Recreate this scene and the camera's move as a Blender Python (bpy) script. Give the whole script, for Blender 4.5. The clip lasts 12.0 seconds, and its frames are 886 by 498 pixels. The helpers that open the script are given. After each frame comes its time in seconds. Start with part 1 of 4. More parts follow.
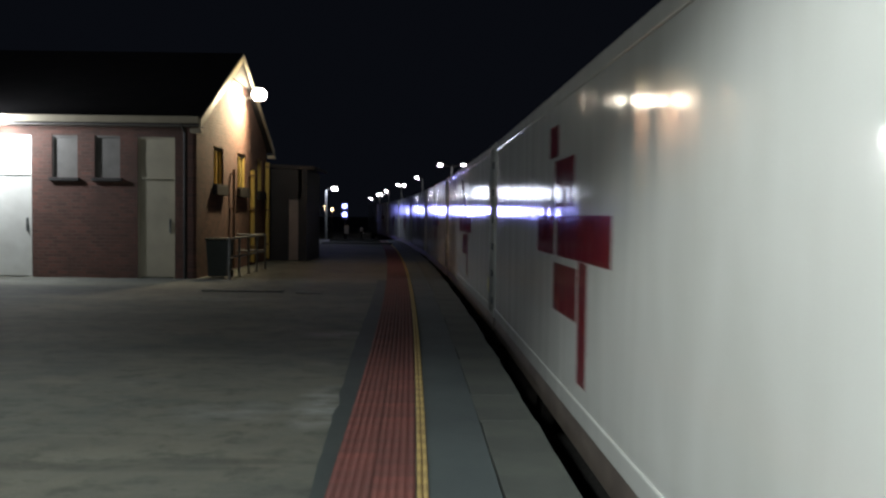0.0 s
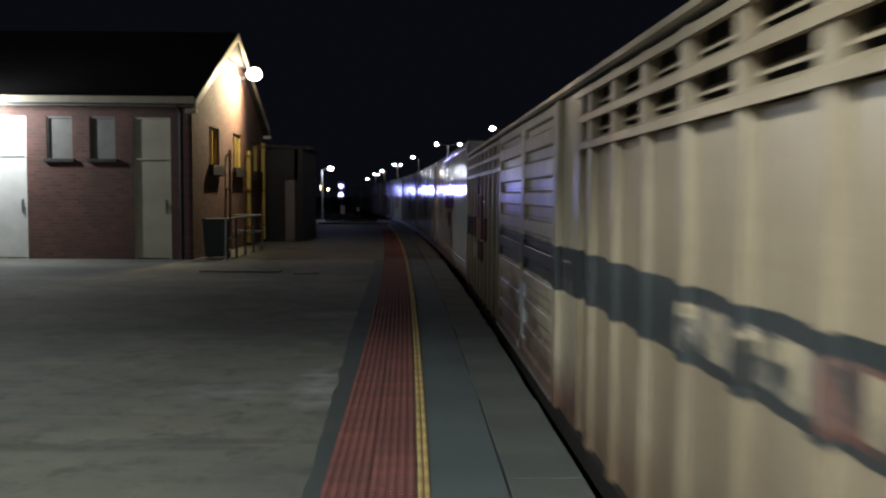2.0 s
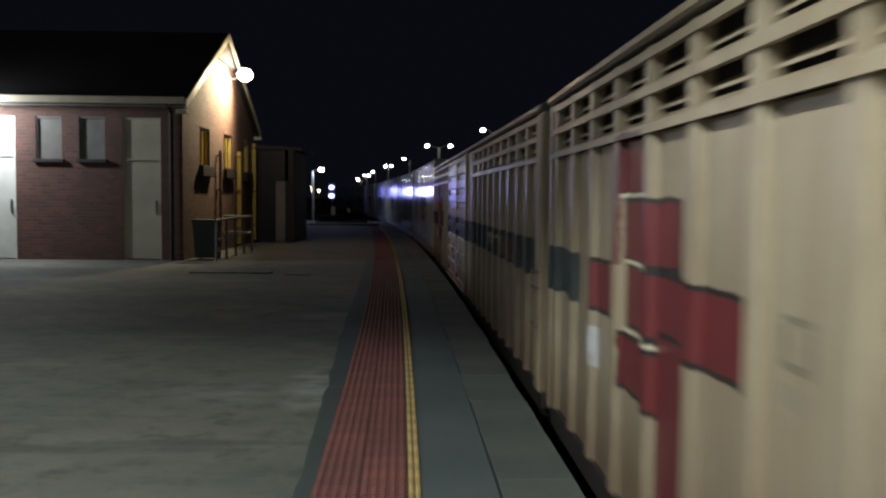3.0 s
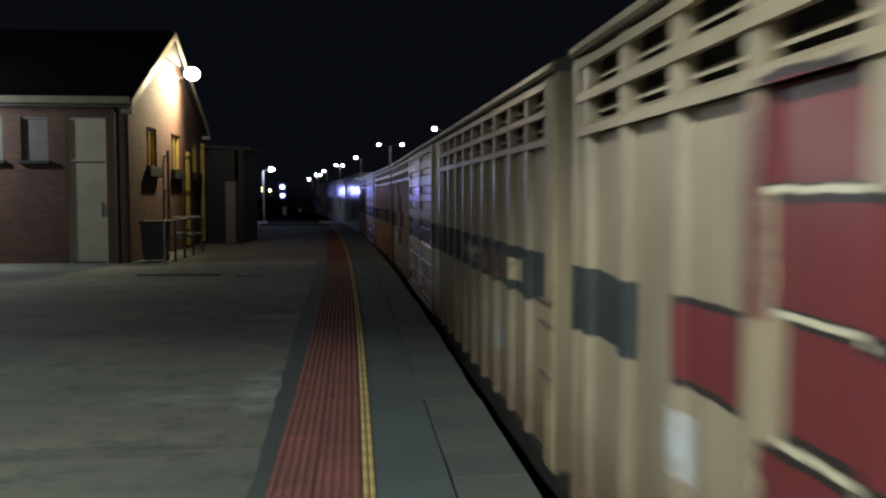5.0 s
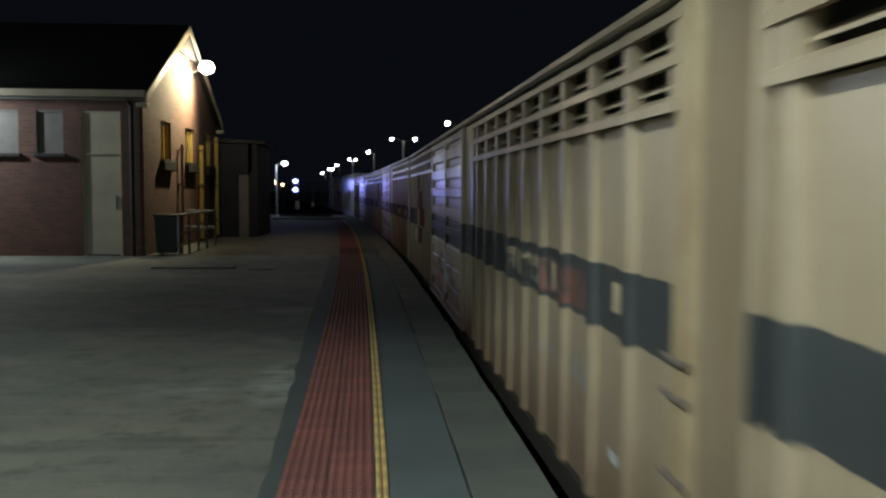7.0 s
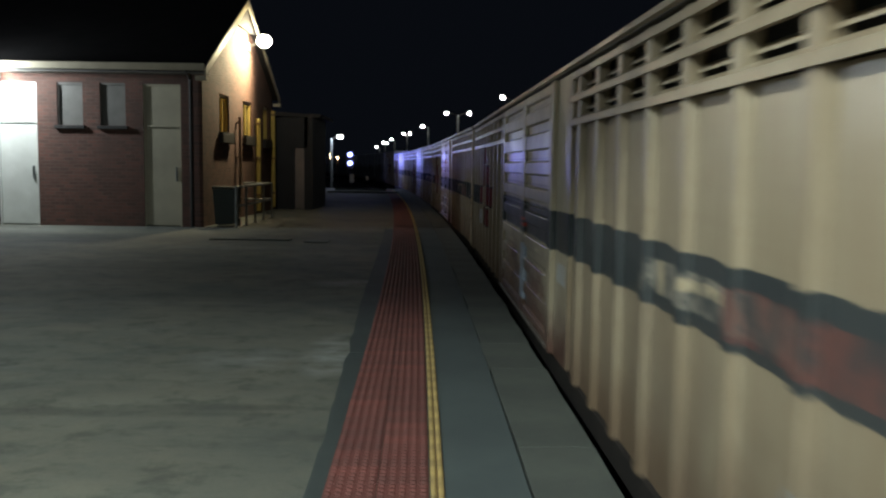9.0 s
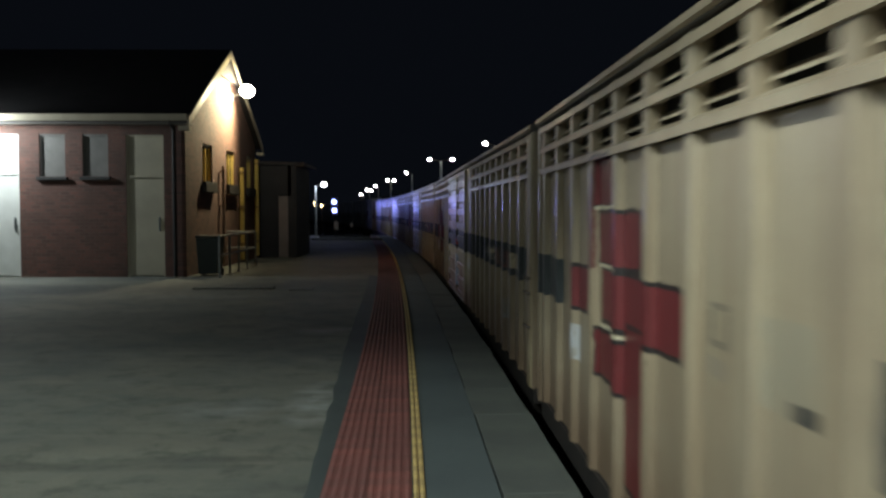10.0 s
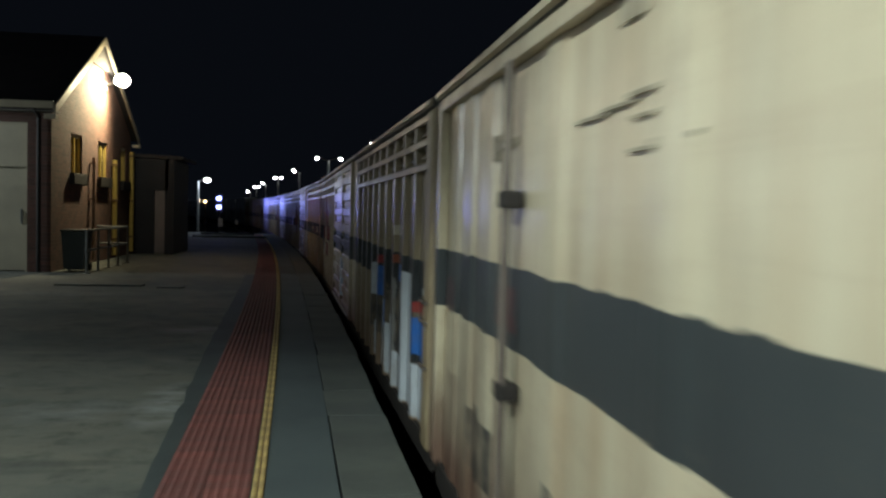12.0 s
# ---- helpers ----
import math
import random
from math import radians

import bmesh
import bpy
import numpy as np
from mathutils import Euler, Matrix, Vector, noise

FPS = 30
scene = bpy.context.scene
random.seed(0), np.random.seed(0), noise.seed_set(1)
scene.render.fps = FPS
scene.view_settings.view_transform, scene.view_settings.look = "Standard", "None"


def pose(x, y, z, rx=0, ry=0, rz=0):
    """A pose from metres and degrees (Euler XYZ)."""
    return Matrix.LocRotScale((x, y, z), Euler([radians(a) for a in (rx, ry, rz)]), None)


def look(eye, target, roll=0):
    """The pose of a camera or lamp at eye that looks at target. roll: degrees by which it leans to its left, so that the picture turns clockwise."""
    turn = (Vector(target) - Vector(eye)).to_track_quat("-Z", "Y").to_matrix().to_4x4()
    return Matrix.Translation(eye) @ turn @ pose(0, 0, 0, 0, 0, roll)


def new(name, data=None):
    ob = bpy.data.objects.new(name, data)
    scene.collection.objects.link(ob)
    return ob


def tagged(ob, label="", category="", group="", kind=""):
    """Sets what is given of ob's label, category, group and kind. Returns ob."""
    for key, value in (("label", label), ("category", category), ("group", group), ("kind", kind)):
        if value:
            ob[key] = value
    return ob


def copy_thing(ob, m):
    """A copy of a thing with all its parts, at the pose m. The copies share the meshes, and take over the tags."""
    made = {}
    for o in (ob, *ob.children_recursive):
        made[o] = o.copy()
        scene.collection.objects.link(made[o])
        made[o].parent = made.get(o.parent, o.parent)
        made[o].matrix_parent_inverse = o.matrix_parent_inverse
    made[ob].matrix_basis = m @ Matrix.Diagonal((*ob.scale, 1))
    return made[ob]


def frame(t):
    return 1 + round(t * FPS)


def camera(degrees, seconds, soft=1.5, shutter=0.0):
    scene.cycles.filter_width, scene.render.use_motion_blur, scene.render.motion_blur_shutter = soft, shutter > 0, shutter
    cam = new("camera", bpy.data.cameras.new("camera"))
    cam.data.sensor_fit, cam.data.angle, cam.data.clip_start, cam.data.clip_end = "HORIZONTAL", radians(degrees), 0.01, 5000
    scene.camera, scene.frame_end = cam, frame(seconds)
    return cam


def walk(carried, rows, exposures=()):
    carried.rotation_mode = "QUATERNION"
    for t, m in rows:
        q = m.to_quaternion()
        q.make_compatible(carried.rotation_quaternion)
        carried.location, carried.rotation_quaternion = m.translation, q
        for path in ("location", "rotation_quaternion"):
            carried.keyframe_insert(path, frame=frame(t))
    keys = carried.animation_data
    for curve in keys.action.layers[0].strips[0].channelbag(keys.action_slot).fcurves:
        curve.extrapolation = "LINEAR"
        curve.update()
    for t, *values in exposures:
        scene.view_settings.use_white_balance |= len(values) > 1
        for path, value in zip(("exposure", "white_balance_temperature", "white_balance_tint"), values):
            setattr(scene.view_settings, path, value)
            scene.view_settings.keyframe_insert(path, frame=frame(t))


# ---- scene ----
# camera, held by hand on the platform
cam = camera(53.96, 12.0, soft=2.3, shutter=0.55)
PATH = [
    (0.0, pose(-0.023, 0, 1.65, 87.839, -0.645, -0.360)),
    (0.5, pose(-0.003, 0, 1.65, 86.530, -0.554, -1.043)),
    (1.0, pose(-0.041, 0, 1.65, 87.687, -0.066, -0.317)),
    (1.5, pose(-0.037, 0, 1.65, 87.822, 0.031, -0.655)),
    (2.0, pose(-0.040, 0, 1.65, 86.497, -0.367, -0.612)),
    (2.5, pose(-0.047, 0, 1.65, 86.383, -0.501, -0.696)),
    (3.0, pose(-0.044, 0, 1.65, 86.598, -0.531, -1.221)),
    (3.5, pose(-0.037, 0, 1.65, 86.463, -0.113, -1.895)),
    (3.7, pose(-0.037, 0, 1.65, 86.872, -0.113, -5.021)),
    (5.5, pose(-0.043, 0, 1.65, 86.316, -0.146, -4.050)),
    (6.0, pose(-0.050, 0, 1.65, 86.189, -0.423, -3.816)),
    (6.5, pose(-0.053, 0, 1.65, 86.267, -0.485, -3.530)),
    (7.0, pose(-0.048, 0, 1.65, 86.181, -0.292, -3.539)),
    (7.5, pose(-0.072, 0, 1.65, 85.622, 0.545, -2.280)),
    (7.7, pose(-0.072, 0, 1.65, 84.877, 0.100, -0.829)),
    (9.3, pose(-0.067, 0, 1.65, 84.481, -0.842, -0.064)),
    (9.5, pose(-0.067, 0, 1.65, 84.555, -0.842, -0.584)),
    (10.0, pose(-0.042, 0, 1.65, 87.490, 0.080, -1.042)),
    (10.2, pose(-0.020, 0, 1.65, 88.400, -0.100, 0.400)),
    (10.3, pose(-0.005, 0, 1.65, 88.800, -0.500, -0.700)),
    (10.4, pose(0.010, 0, 1.65, 87.700, -0.900, -3.000)),
    (10.5, pose(0.031, 0, 1.65, 87.354, -1.334, -3.831)),
    (11.0, pose(0.181, 0, 1.65, 85.851, 0.497, -4.489)),
    (11.3, pose(0.205, 0, 1.65, 86.950, -0.800, -8.450)),
    (11.5, pose(0.213, 0, 1.65, 87.191, -1.714, -8.045)),
    (12.0, pose(0.223, 0, 1.65, 87.643, -1.427, -8.195)),
]
walk(cam, PATH, [(0.0, 0.14, 6250, 14), (3.7, 0.14, 6250, 13), (5.3, 0.14, 6200, 8), (9.3, 0.12, 6150, 6), (12.0, 0.1, 6100, 5)])

# night sky
world = bpy.data.worlds.new("night_sky")
scene.world = world
world.use_nodes = True
world.node_tree.nodes["Background"].inputs[0].default_value = (0.35, 0.42, 0.62, 1)
world.node_tree.nodes["Background"].inputs[1].default_value = 0.007


def lamp_light(name, kind, at, watts, colour, radius=0.15, aim=None, spread=120, blend=0.5):
    data = bpy.data.lights.new(name, kind)
    data.energy, data.color, data.shadow_soft_size = watts, colour, radius
    if kind == "SPOT":
        data.spot_size, data.spot_blend = radians(spread), blend
    ob = new(name, data)
    ob.matrix_basis = look(at, aim) if aim else pose(*at)
    return ob


# lamp on the gable, lamp over the white door, platform lamp behind the camera, blue lamps far down the line
lamp_light("gable_light", "SPOT", (-5.2, 26.9, 5.25), 1800, (1.0, 0.81, 0.47), 0.1, (-6.3, 26.5, 4.85), 146, 0.8)
lamp_light("door_light", "POINT", (-11.25, 21.1, 3.85), 430, (0.92, 0.98, 1.0), 0.15)
lamp_light("platform_light", "SPOT", (-3.0, -0.2, 5.2), 1620, (0.94, 1.0, 0.92), 0.14, (-2.9, -0.2, 0), 136, 0.24)
# two unseen fill lights, added to brighten the left ground and the whole platform
lamp_light("left_fill_light", "SPOT", (-9.0, 3.0, 6.5), 700, (0.90, 1.0, 0.95), 0.2, (-9.4, 4.6, 0), 108, 0.6)
lamp_light("rear_fill_light", "POINT", (-6.0, -15.0, 6.0), 900, (0.90, 1.0, 0.95), 0.2)
lamp_light("platform_end_light", "POINT", (-7.36, 61.4, 3.35), 220, (0.78, 0.85, 1.0), 0.5)
lamp_light("blue_light", "SPOT", (-9.6, 87.3, 2.2), 1300, (0.28, 0.30, 1.0), 0.45, (-4.5, 40, 0), 40, 0.8)

# ---- the line: a long left-hand curve ----
CA, CB, CC = 0.058, -0.0175, -0.00073     # yellow line's right edge
RED0, RED1, YEL0 = -0.62, -0.085, -0.08   # tactile strip, from the yellow edge
SLAB0, EDGE = 0.43, 0.89                  # coping slabs
RAIL_Z = -1.07
TRACK = 2.45


def along(y, off=0.0, z=0.0):
    return Vector((CA + CB * y + CC * y * y + off, y, z))


def heading(y):
    return math.degrees(math.atan(-(CB + 2 * CC * y)))


# ---- materials ----
class Nodes:
    """Short hand for building one node material."""

    def __init__(self, name, rough=0.6, metal=0.0):
        self.mat = bpy.data.materials.new(name)
        self.mat.use_nodes = True
        self.tree = self.mat.node_tree
        self.bsdf = self.tree.nodes["Principled BSDF"]
        self.bsdf.inputs["Roughness"].default_value = rough
        self.bsdf.inputs["Metallic"].default_value = metal

    def node(self, kind, **inputs):
        n = self.tree.nodes.new(kind)
        for key, value in inputs.items():
            self.put(n.inputs[key.replace("_", " ")], value)
        return n

    def put(self, socket, value):
        if isinstance(value, bpy.types.NodeSocket):
            self.tree.links.new(value, socket)
        elif isinstance(value, tuple) and len(value) == 3 and socket.type == "RGBA":
            socket.default_value = (*value, 1)
        else:
            socket.default_value = value

    def math(self, op, a, b=0.0, clamp=False):
        n = self.tree.nodes.new("ShaderNodeMath")
        n.operation, n.use_clamp = op, clamp
        self.put(n.inputs[0], a)
        self.put(n.inputs[1], b)
        return n.outputs[0]

    def coords(self, scale=(1, 1, 1)):
        c = self.tree.nodes.new("ShaderNodeTexCoord")
        m = self.node("ShaderNodeMapping", Vector=c.outputs["Object"], Scale=scale)
        return m.outputs[0]

    def axes(self):
        c = self.tree.nodes.new("ShaderNodeTexCoord")
        return self.node("ShaderNodeSeparateXYZ", Vector=c.outputs["Object"]).outputs

    def noise(self, scale, detail=4.0, stretch=(1, 1, 1), rough=0.6):
        n = self.node("ShaderNodeTexNoise", Vector=self.coords(stretch), Scale=scale, Detail=detail, Roughness=rough)
        return n.outputs["Fac"]

    def ramp(self, fac, lo, hi):
        n = self.node("ShaderNodeMapRange", Value=fac)
        n.inputs["From Min"].default_value, n.inputs["From Max"].default_value = lo, hi
        return n.outputs[0]

    def mix(self, fac, a, b, blend="MIX"):
        n = self.tree.nodes.new("ShaderNodeMix")
        n.data_type, n.blend_type = "RGBA", blend
        self.put(n.inputs[0], fac)
        self.put(n.inputs[6], a)
        self.put(n.inputs[7], b)
        return n.outputs[2]

    def within(self, v, lo, hi, soft=0.006):
        a = self.math("MULTIPLY", self.math("SUBTRACT", v, lo), 1 / soft, True)
        b = self.math("MULTIPLY", self.math("SUBTRACT", hi, v), 1 / soft, True)
        return self.math("MULTIPLY", a, b)

    def bump(self, height, strength=0.3, distance=0.01):
        n = self.node("ShaderNodeBump", Height=height, Strength=strength, Distance=distance)
        self.tree.links.new(n.outputs[0], self.bsdf.inputs["Normal"])

    def done(self, colour, rough=None):
        self.put(self.bsdf.inputs["Base Color"], colour)
        if rough is not None:
            self.put(self.bsdf.inputs["Roughness"], rough)
        return self.mat


def worn(name, colour, dark, rough=0.6, metal=0.0, scale=6.0, grain=60.0, bump=0.15):
    m = Nodes(name, rough, metal)
    big = m.ramp(m.noise(scale, 5), 0.35, 0.7)
    fine = m.ramp(m.noise(grain, 3), 0.3, 0.75)
    c = m.mix(big, colour, dark)
    c = m.mix(m.math("MULTIPLY", fine, 0.35), c, dark)
    m.bump(fine, bump, 0.004)
    return m.done(c)


def glow(name, colour, strength):
    m = Nodes(name)
    m.put(m.bsdf.inputs["Emission Color"], colour)
    m.bsdf.inputs["Emission Strength"].default_value = strength
    return m.done((0.8, 0.8, 0.8))


def asphalt_material():
    m = Nodes("asphalt", 0.85)
    broad = m.ramp(m.noise(0.3, 7, (0.8, 1.2, 1), 0.62), 0.41, 0.60)
    bands = m.ramp(m.noise(0.5, 6, (0.22, 1.5, 1), 0.6), 0.45, 0.59)
    mid = m.ramp(m.noise(1.3, 9, (0.9, 1.1, 1), 0.74), 0.44, 0.62)
    blot = m.ramp(m.noise(3.0, 9, (0.8, 1.0, 1), 0.76), 0.50, 0.63)
    pale = m.ramp(m.noise(0.75, 9, (0.7, 1.3, 1), 0.72), 0.60, 0.70)
    grain = m.ramp(m.noise(110, 3), 0.3, 0.7)
    speck = m.ramp(m.noise(28, 5, (1, 1, 1), 0.7), 0.55, 0.75)
    c = m.mix(broad, (0.20, 0.203, 0.16), (0.11, 0.125, 0.11))
    c = m.mix(m.math("MULTIPLY", bands, 0.35), c, (0.075, 0.082, 0.075))
    c = m.mix(m.math("MULTIPLY", mid, 0.6), c, (0.215, 0.205, 0.155))
    c = m.mix(m.math("MULTIPLY", blot, 0.7), c, (0.07, 0.075, 0.062))
    c = m.mix(m.math("MULTIPLY", pale, 0.4), c, (0.33, 0.34, 0.32))
    c = m.mix(m.math("MULTIPLY", speck, 0.4), c, (0.07, 0.07, 0.06))
    torn = m.ramp(m.noise(2.6, 8, (0.8, 1.4, 1), 0.75), 0.40, 0.62)
    gx, gy, gz = m.axes()
    for sx, sy, rx, ry, k in ((-0.98, 7.5, 0.34, 1.0, 0.8), (-1.35, 12.0, 0.6, 0.45, 0.7), (-1.7, 7.2, 0.6, 0.5, 0.45), (-4.2, 16.8, 1.6, 0.5, 0.35), (-10.5, 20.4, 3.0, 0.9, 0.5), (-6.0, 9.5, 1.8, 0.5, 0.25)):
        dx = m.math("MULTIPLY", m.math("SUBTRACT", gx, sx), 1 / rx)
        dy = m.math("MULTIPLY", m.math("SUBTRACT", gy, sy), 1 / ry)
        near = m.math("SUBTRACT", 1.0, m.math("ADD", m.math("MULTIPLY", dx, dx), m.math("MULTIPLY", dy, dy)), True)
        c = m.mix(m.math("MULTIPLY", m.math("MULTIPLY", near, torn), k), c, (0.40, 0.42, 0.40))
    for sx, sy, rx, ry, k in ((-3.5, 19.5, 4.0, 2.2, 0.7), (-5.0, 13.5, 3.5, 0.9, 0.5), (-3.2, 10.6, 2.2, 0.5, 0.4), (-3.0, 5.6, 2.0, 0.14, 0.9), (-1.5, 5.75, 0.7, 0.1, 0.9), (-7.5, 18.6, 4.0, 1.3, 0.7), (-3.0, 28.0, 4.0, 5.0, 0.6)):
        dx = m.math("MULTIPLY", m.math("SUBTRACT", gx, sx), 1 / rx)
        dy = m.math("MULTIPLY", m.math("SUBTRACT", gy, sy), 1 / ry)
        near = m.math("SUBTRACT", 1.0, m.math("ADD", m.math("MULTIPLY", dx, dx), m.math("MULTIPLY", dy, dy)), True)
        c = m.mix(m.math("MULTIPLY", m.math("MULTIPLY", near, m.ramp(torn, -0.6, 1.0)), k), c, (0.05, 0.052, 0.046))
    wind = m.node("ShaderNodeVectorMath", Vector=m.coords((0.10, 0.22, 1)))
    shift = m.node("ShaderNodeTexNoise", Vector=m.coords(), Scale=0.9, Detail=5.0)
    m.put(wind.inputs[1], m.node("ShaderNodeMapping", Vector=shift.outputs["Color"], Scale=(0.35, 0.35, 0)).outputs[0])
    crack = m.node("ShaderNodeTexVoronoi", Vector=wind.outputs[0], Scale=1.0)
    crack.feature = "DISTANCE_TO_EDGE"
    line = m.math("MULTIPLY", m.math("LESS_THAN", crack.outputs["Distance"], 0.0035), m.ramp(m.noise(0.4, 3), 0.45, 0.6))
    c = m.mix(m.math("MULTIPLY", line, 0.3), c, (0.035, 0.035, 0.032))
    c = m.mix(m.math("MULTIPLY", grain, 0.5), c, m.mix(0.5, c, (0.045, 0.045, 0.04)))
    m.bump(m.math("ADD", grain, m.math("MULTIPLY", mid, 2.0)), 0.5, 0.006)
    return m.done(c)


def brick_material(name, axis):
    m = Nodes(name, 0.85)
    x, y, z = m.axes()
    v = m.node("ShaderNodeCombineXYZ", X=x if axis == "x" else y, Y=z).outputs[0]
    b = m.node("ShaderNodeTexBrick", Vector=v, Color1=(0.16, 0.062, 0.046), Color2=(0.07, 0.034, 0.029), Mortar=(0.125, 0.085, 0.065),
               Scale=1.0, Mortar_Size=0.009, Mortar_Smooth=0.2, Bias=0.0, Brick_Width=0.24, Row_Height=0.086)
    stain = m.ramp(m.noise(1.1, 8, (1, 1, 1), 0.7), 0.40, 0.62)
    fine = m.noise(45, 3)
    c = m.mix(m.math("MULTIPLY", stain, 0.6), b.outputs["Color"], (0.05, 0.032, 0.026))
    c = m.mix(m.math("MULTIPLY", fine, 0.3), c, (0.24, 0.14, 0.1))
    m.bump(m.math("SUBTRACT", m.math("MULTIPLY", fine, 0.3), b.outputs["Fac"]), 0.7, 0.012)
    return m.done(c)


SIGN = ((2.36, 2.88, 1.69, 1.99), (2.38, 3.43, 1.31, 1.63), (1.62, 2.24, 0.92, 1.23), (2.46, 4.28, 0.94, 1.26), (2.36, 3.12, 0.56, 0.85), (3.10, 3.49, 0.02, 0.96))
WHITE, BLUE, DARK, RED, GREY, TAN = (0.56, 0.61, 0.66), (0.04, 0.16, 0.52), (0.025, 0.028, 0.032), (0.32, 0.03, 0.03), (0.26, 0.26, 0.25), (0.5, 0.42, 0.28)
# spray paint of each van: from, to along the side, low, high, colour, raggedness
MARK = (0.17, 0.15, 0.11)
STENCIL = ((4.57, 4.80, 1.24, 1.27, MARK, 0.2), (4.56, 4.62, 1.11, 1.24, MARK, 0.3), (4.75, 4.81, 1.11, 1.24, MARK, 0.3), (4.55, 4.80, 1.08, 1.12, MARK, 0.2), (4.52, 4.76, 0.95, 1.04, (0.28, 0.24, 0.18), 0.6), (1.54, 1.76, 0.52, 0.80, (0.5, 0.52, 0.54), 0.6))
SCRIBBLE_A = STENCIL + (
    (13.7, 15.9, 0.95, 1.17, (0.30, 0.27, 0.22), 0.95), (13.75, 14.05, 1.10, 1.17, TAN, 0.5), (14.2, 14.32, 0.95, 1.16, TAN, 0.4), (14.5, 15.0, 1.06, 1.15, TAN, 0.7), (14.6, 14.72, 0.93, 1.12, DARK, 0.4),
    (15.0, 15.12, 0.94, 1.17, TAN, 0.4), (15.3, 16.5, 0.92, 1.17, (0.17, 0.075, 0.06), 0.85), (15.5, 15.62, 0.95, 1.15, TAN, 0.5), (16.98, 17.25, 1.0, 1.17, TAN, 0.2), (15.15, 15.6, 0.5, 0.56, GREY, 0.6), (15.7, 15.84, 0.42, 0.6, GREY, 0.6),
    (16.1, 16.7, 0.46, 0.62, GREY, 0.85), (16.95, 17.22, 0.18, 0.25, WHITE, 0.3), (7.4, 8.1, 0.10, 0.70, (0.20, 0.115, 0.06), 0.7), (7.75, 8.1, 0.3, 0.6, (0.10, 0.06, 0.04), 0.6), (8.46, 8.78, 0.52, 0.76, WHITE, 0.4), (8.55, 8.88, 0.34, 0.58, WHITE, 0.4), (8.6, 8.8, 0.14, 0.36, WHITE, 0.5), (8.22, 8.46, -0.06, 0.14, WHITE, 0.4),
    (8.85, 9.6, 0.10, 0.62, (0.17, 0.10, 0.075), 0.75), (9.7, 10.3, 0.0, 0.35, (0.12, 0.08, 0.06), 0.75), (8.42, 8.70, 0.86, 0.945, (0.42, 0.44, 0.08), 0.2), (10.92, 11.2, 1.12, 1.145, (0.36, 0.38, 0.38), 0.5), (10.9, 11.3, 0.9, 1.0, (0.12, 0.13, 0.14), 0.85))
SCRIBBLE_B = STENCIL + (
    (13.8, 16.0, 0.96, 1.15, (0.26, 0.24, 0.2), 0.95), (14.1, 14.22, 0.96, 1.15, TAN, 0.5), (14.6, 15.1, 1.05, 1.12, TAN, 0.7), (15.2, 16.6, 0.93, 1.16, (0.15, 0.07, 0.06), 0.9), (16.6, 17.0, 0.97, 1.15, TAN, 0.5),
    (6.9, 7.8, 0.05, 0.66, (0.26, 0.16, 0.08), 0.75), (7.6, 8.2, 0.2, 0.6, (0.13, 0.07, 0.045), 0.65), (8.5, 8.85, 0.1, 0.76, (0.5, 0.58, 0.7), 0.4), (8.95, 10.2, 0.0, 0.6, (0.22, 0.12, 0.09), 0.8),
    (8.55, 8.85, 1.025, 1.06, (0.5, 0.05, 0.03), 0.2), (8.55, 8.85, 0.955, 1.0, (0.5, 0.05, 0.03), 0.2), (10.95, 11.4, 0.6, 0.78, WHITE, 0.6), (15.8, 16.6, 0.3, 0.55, GREY, 0.8))
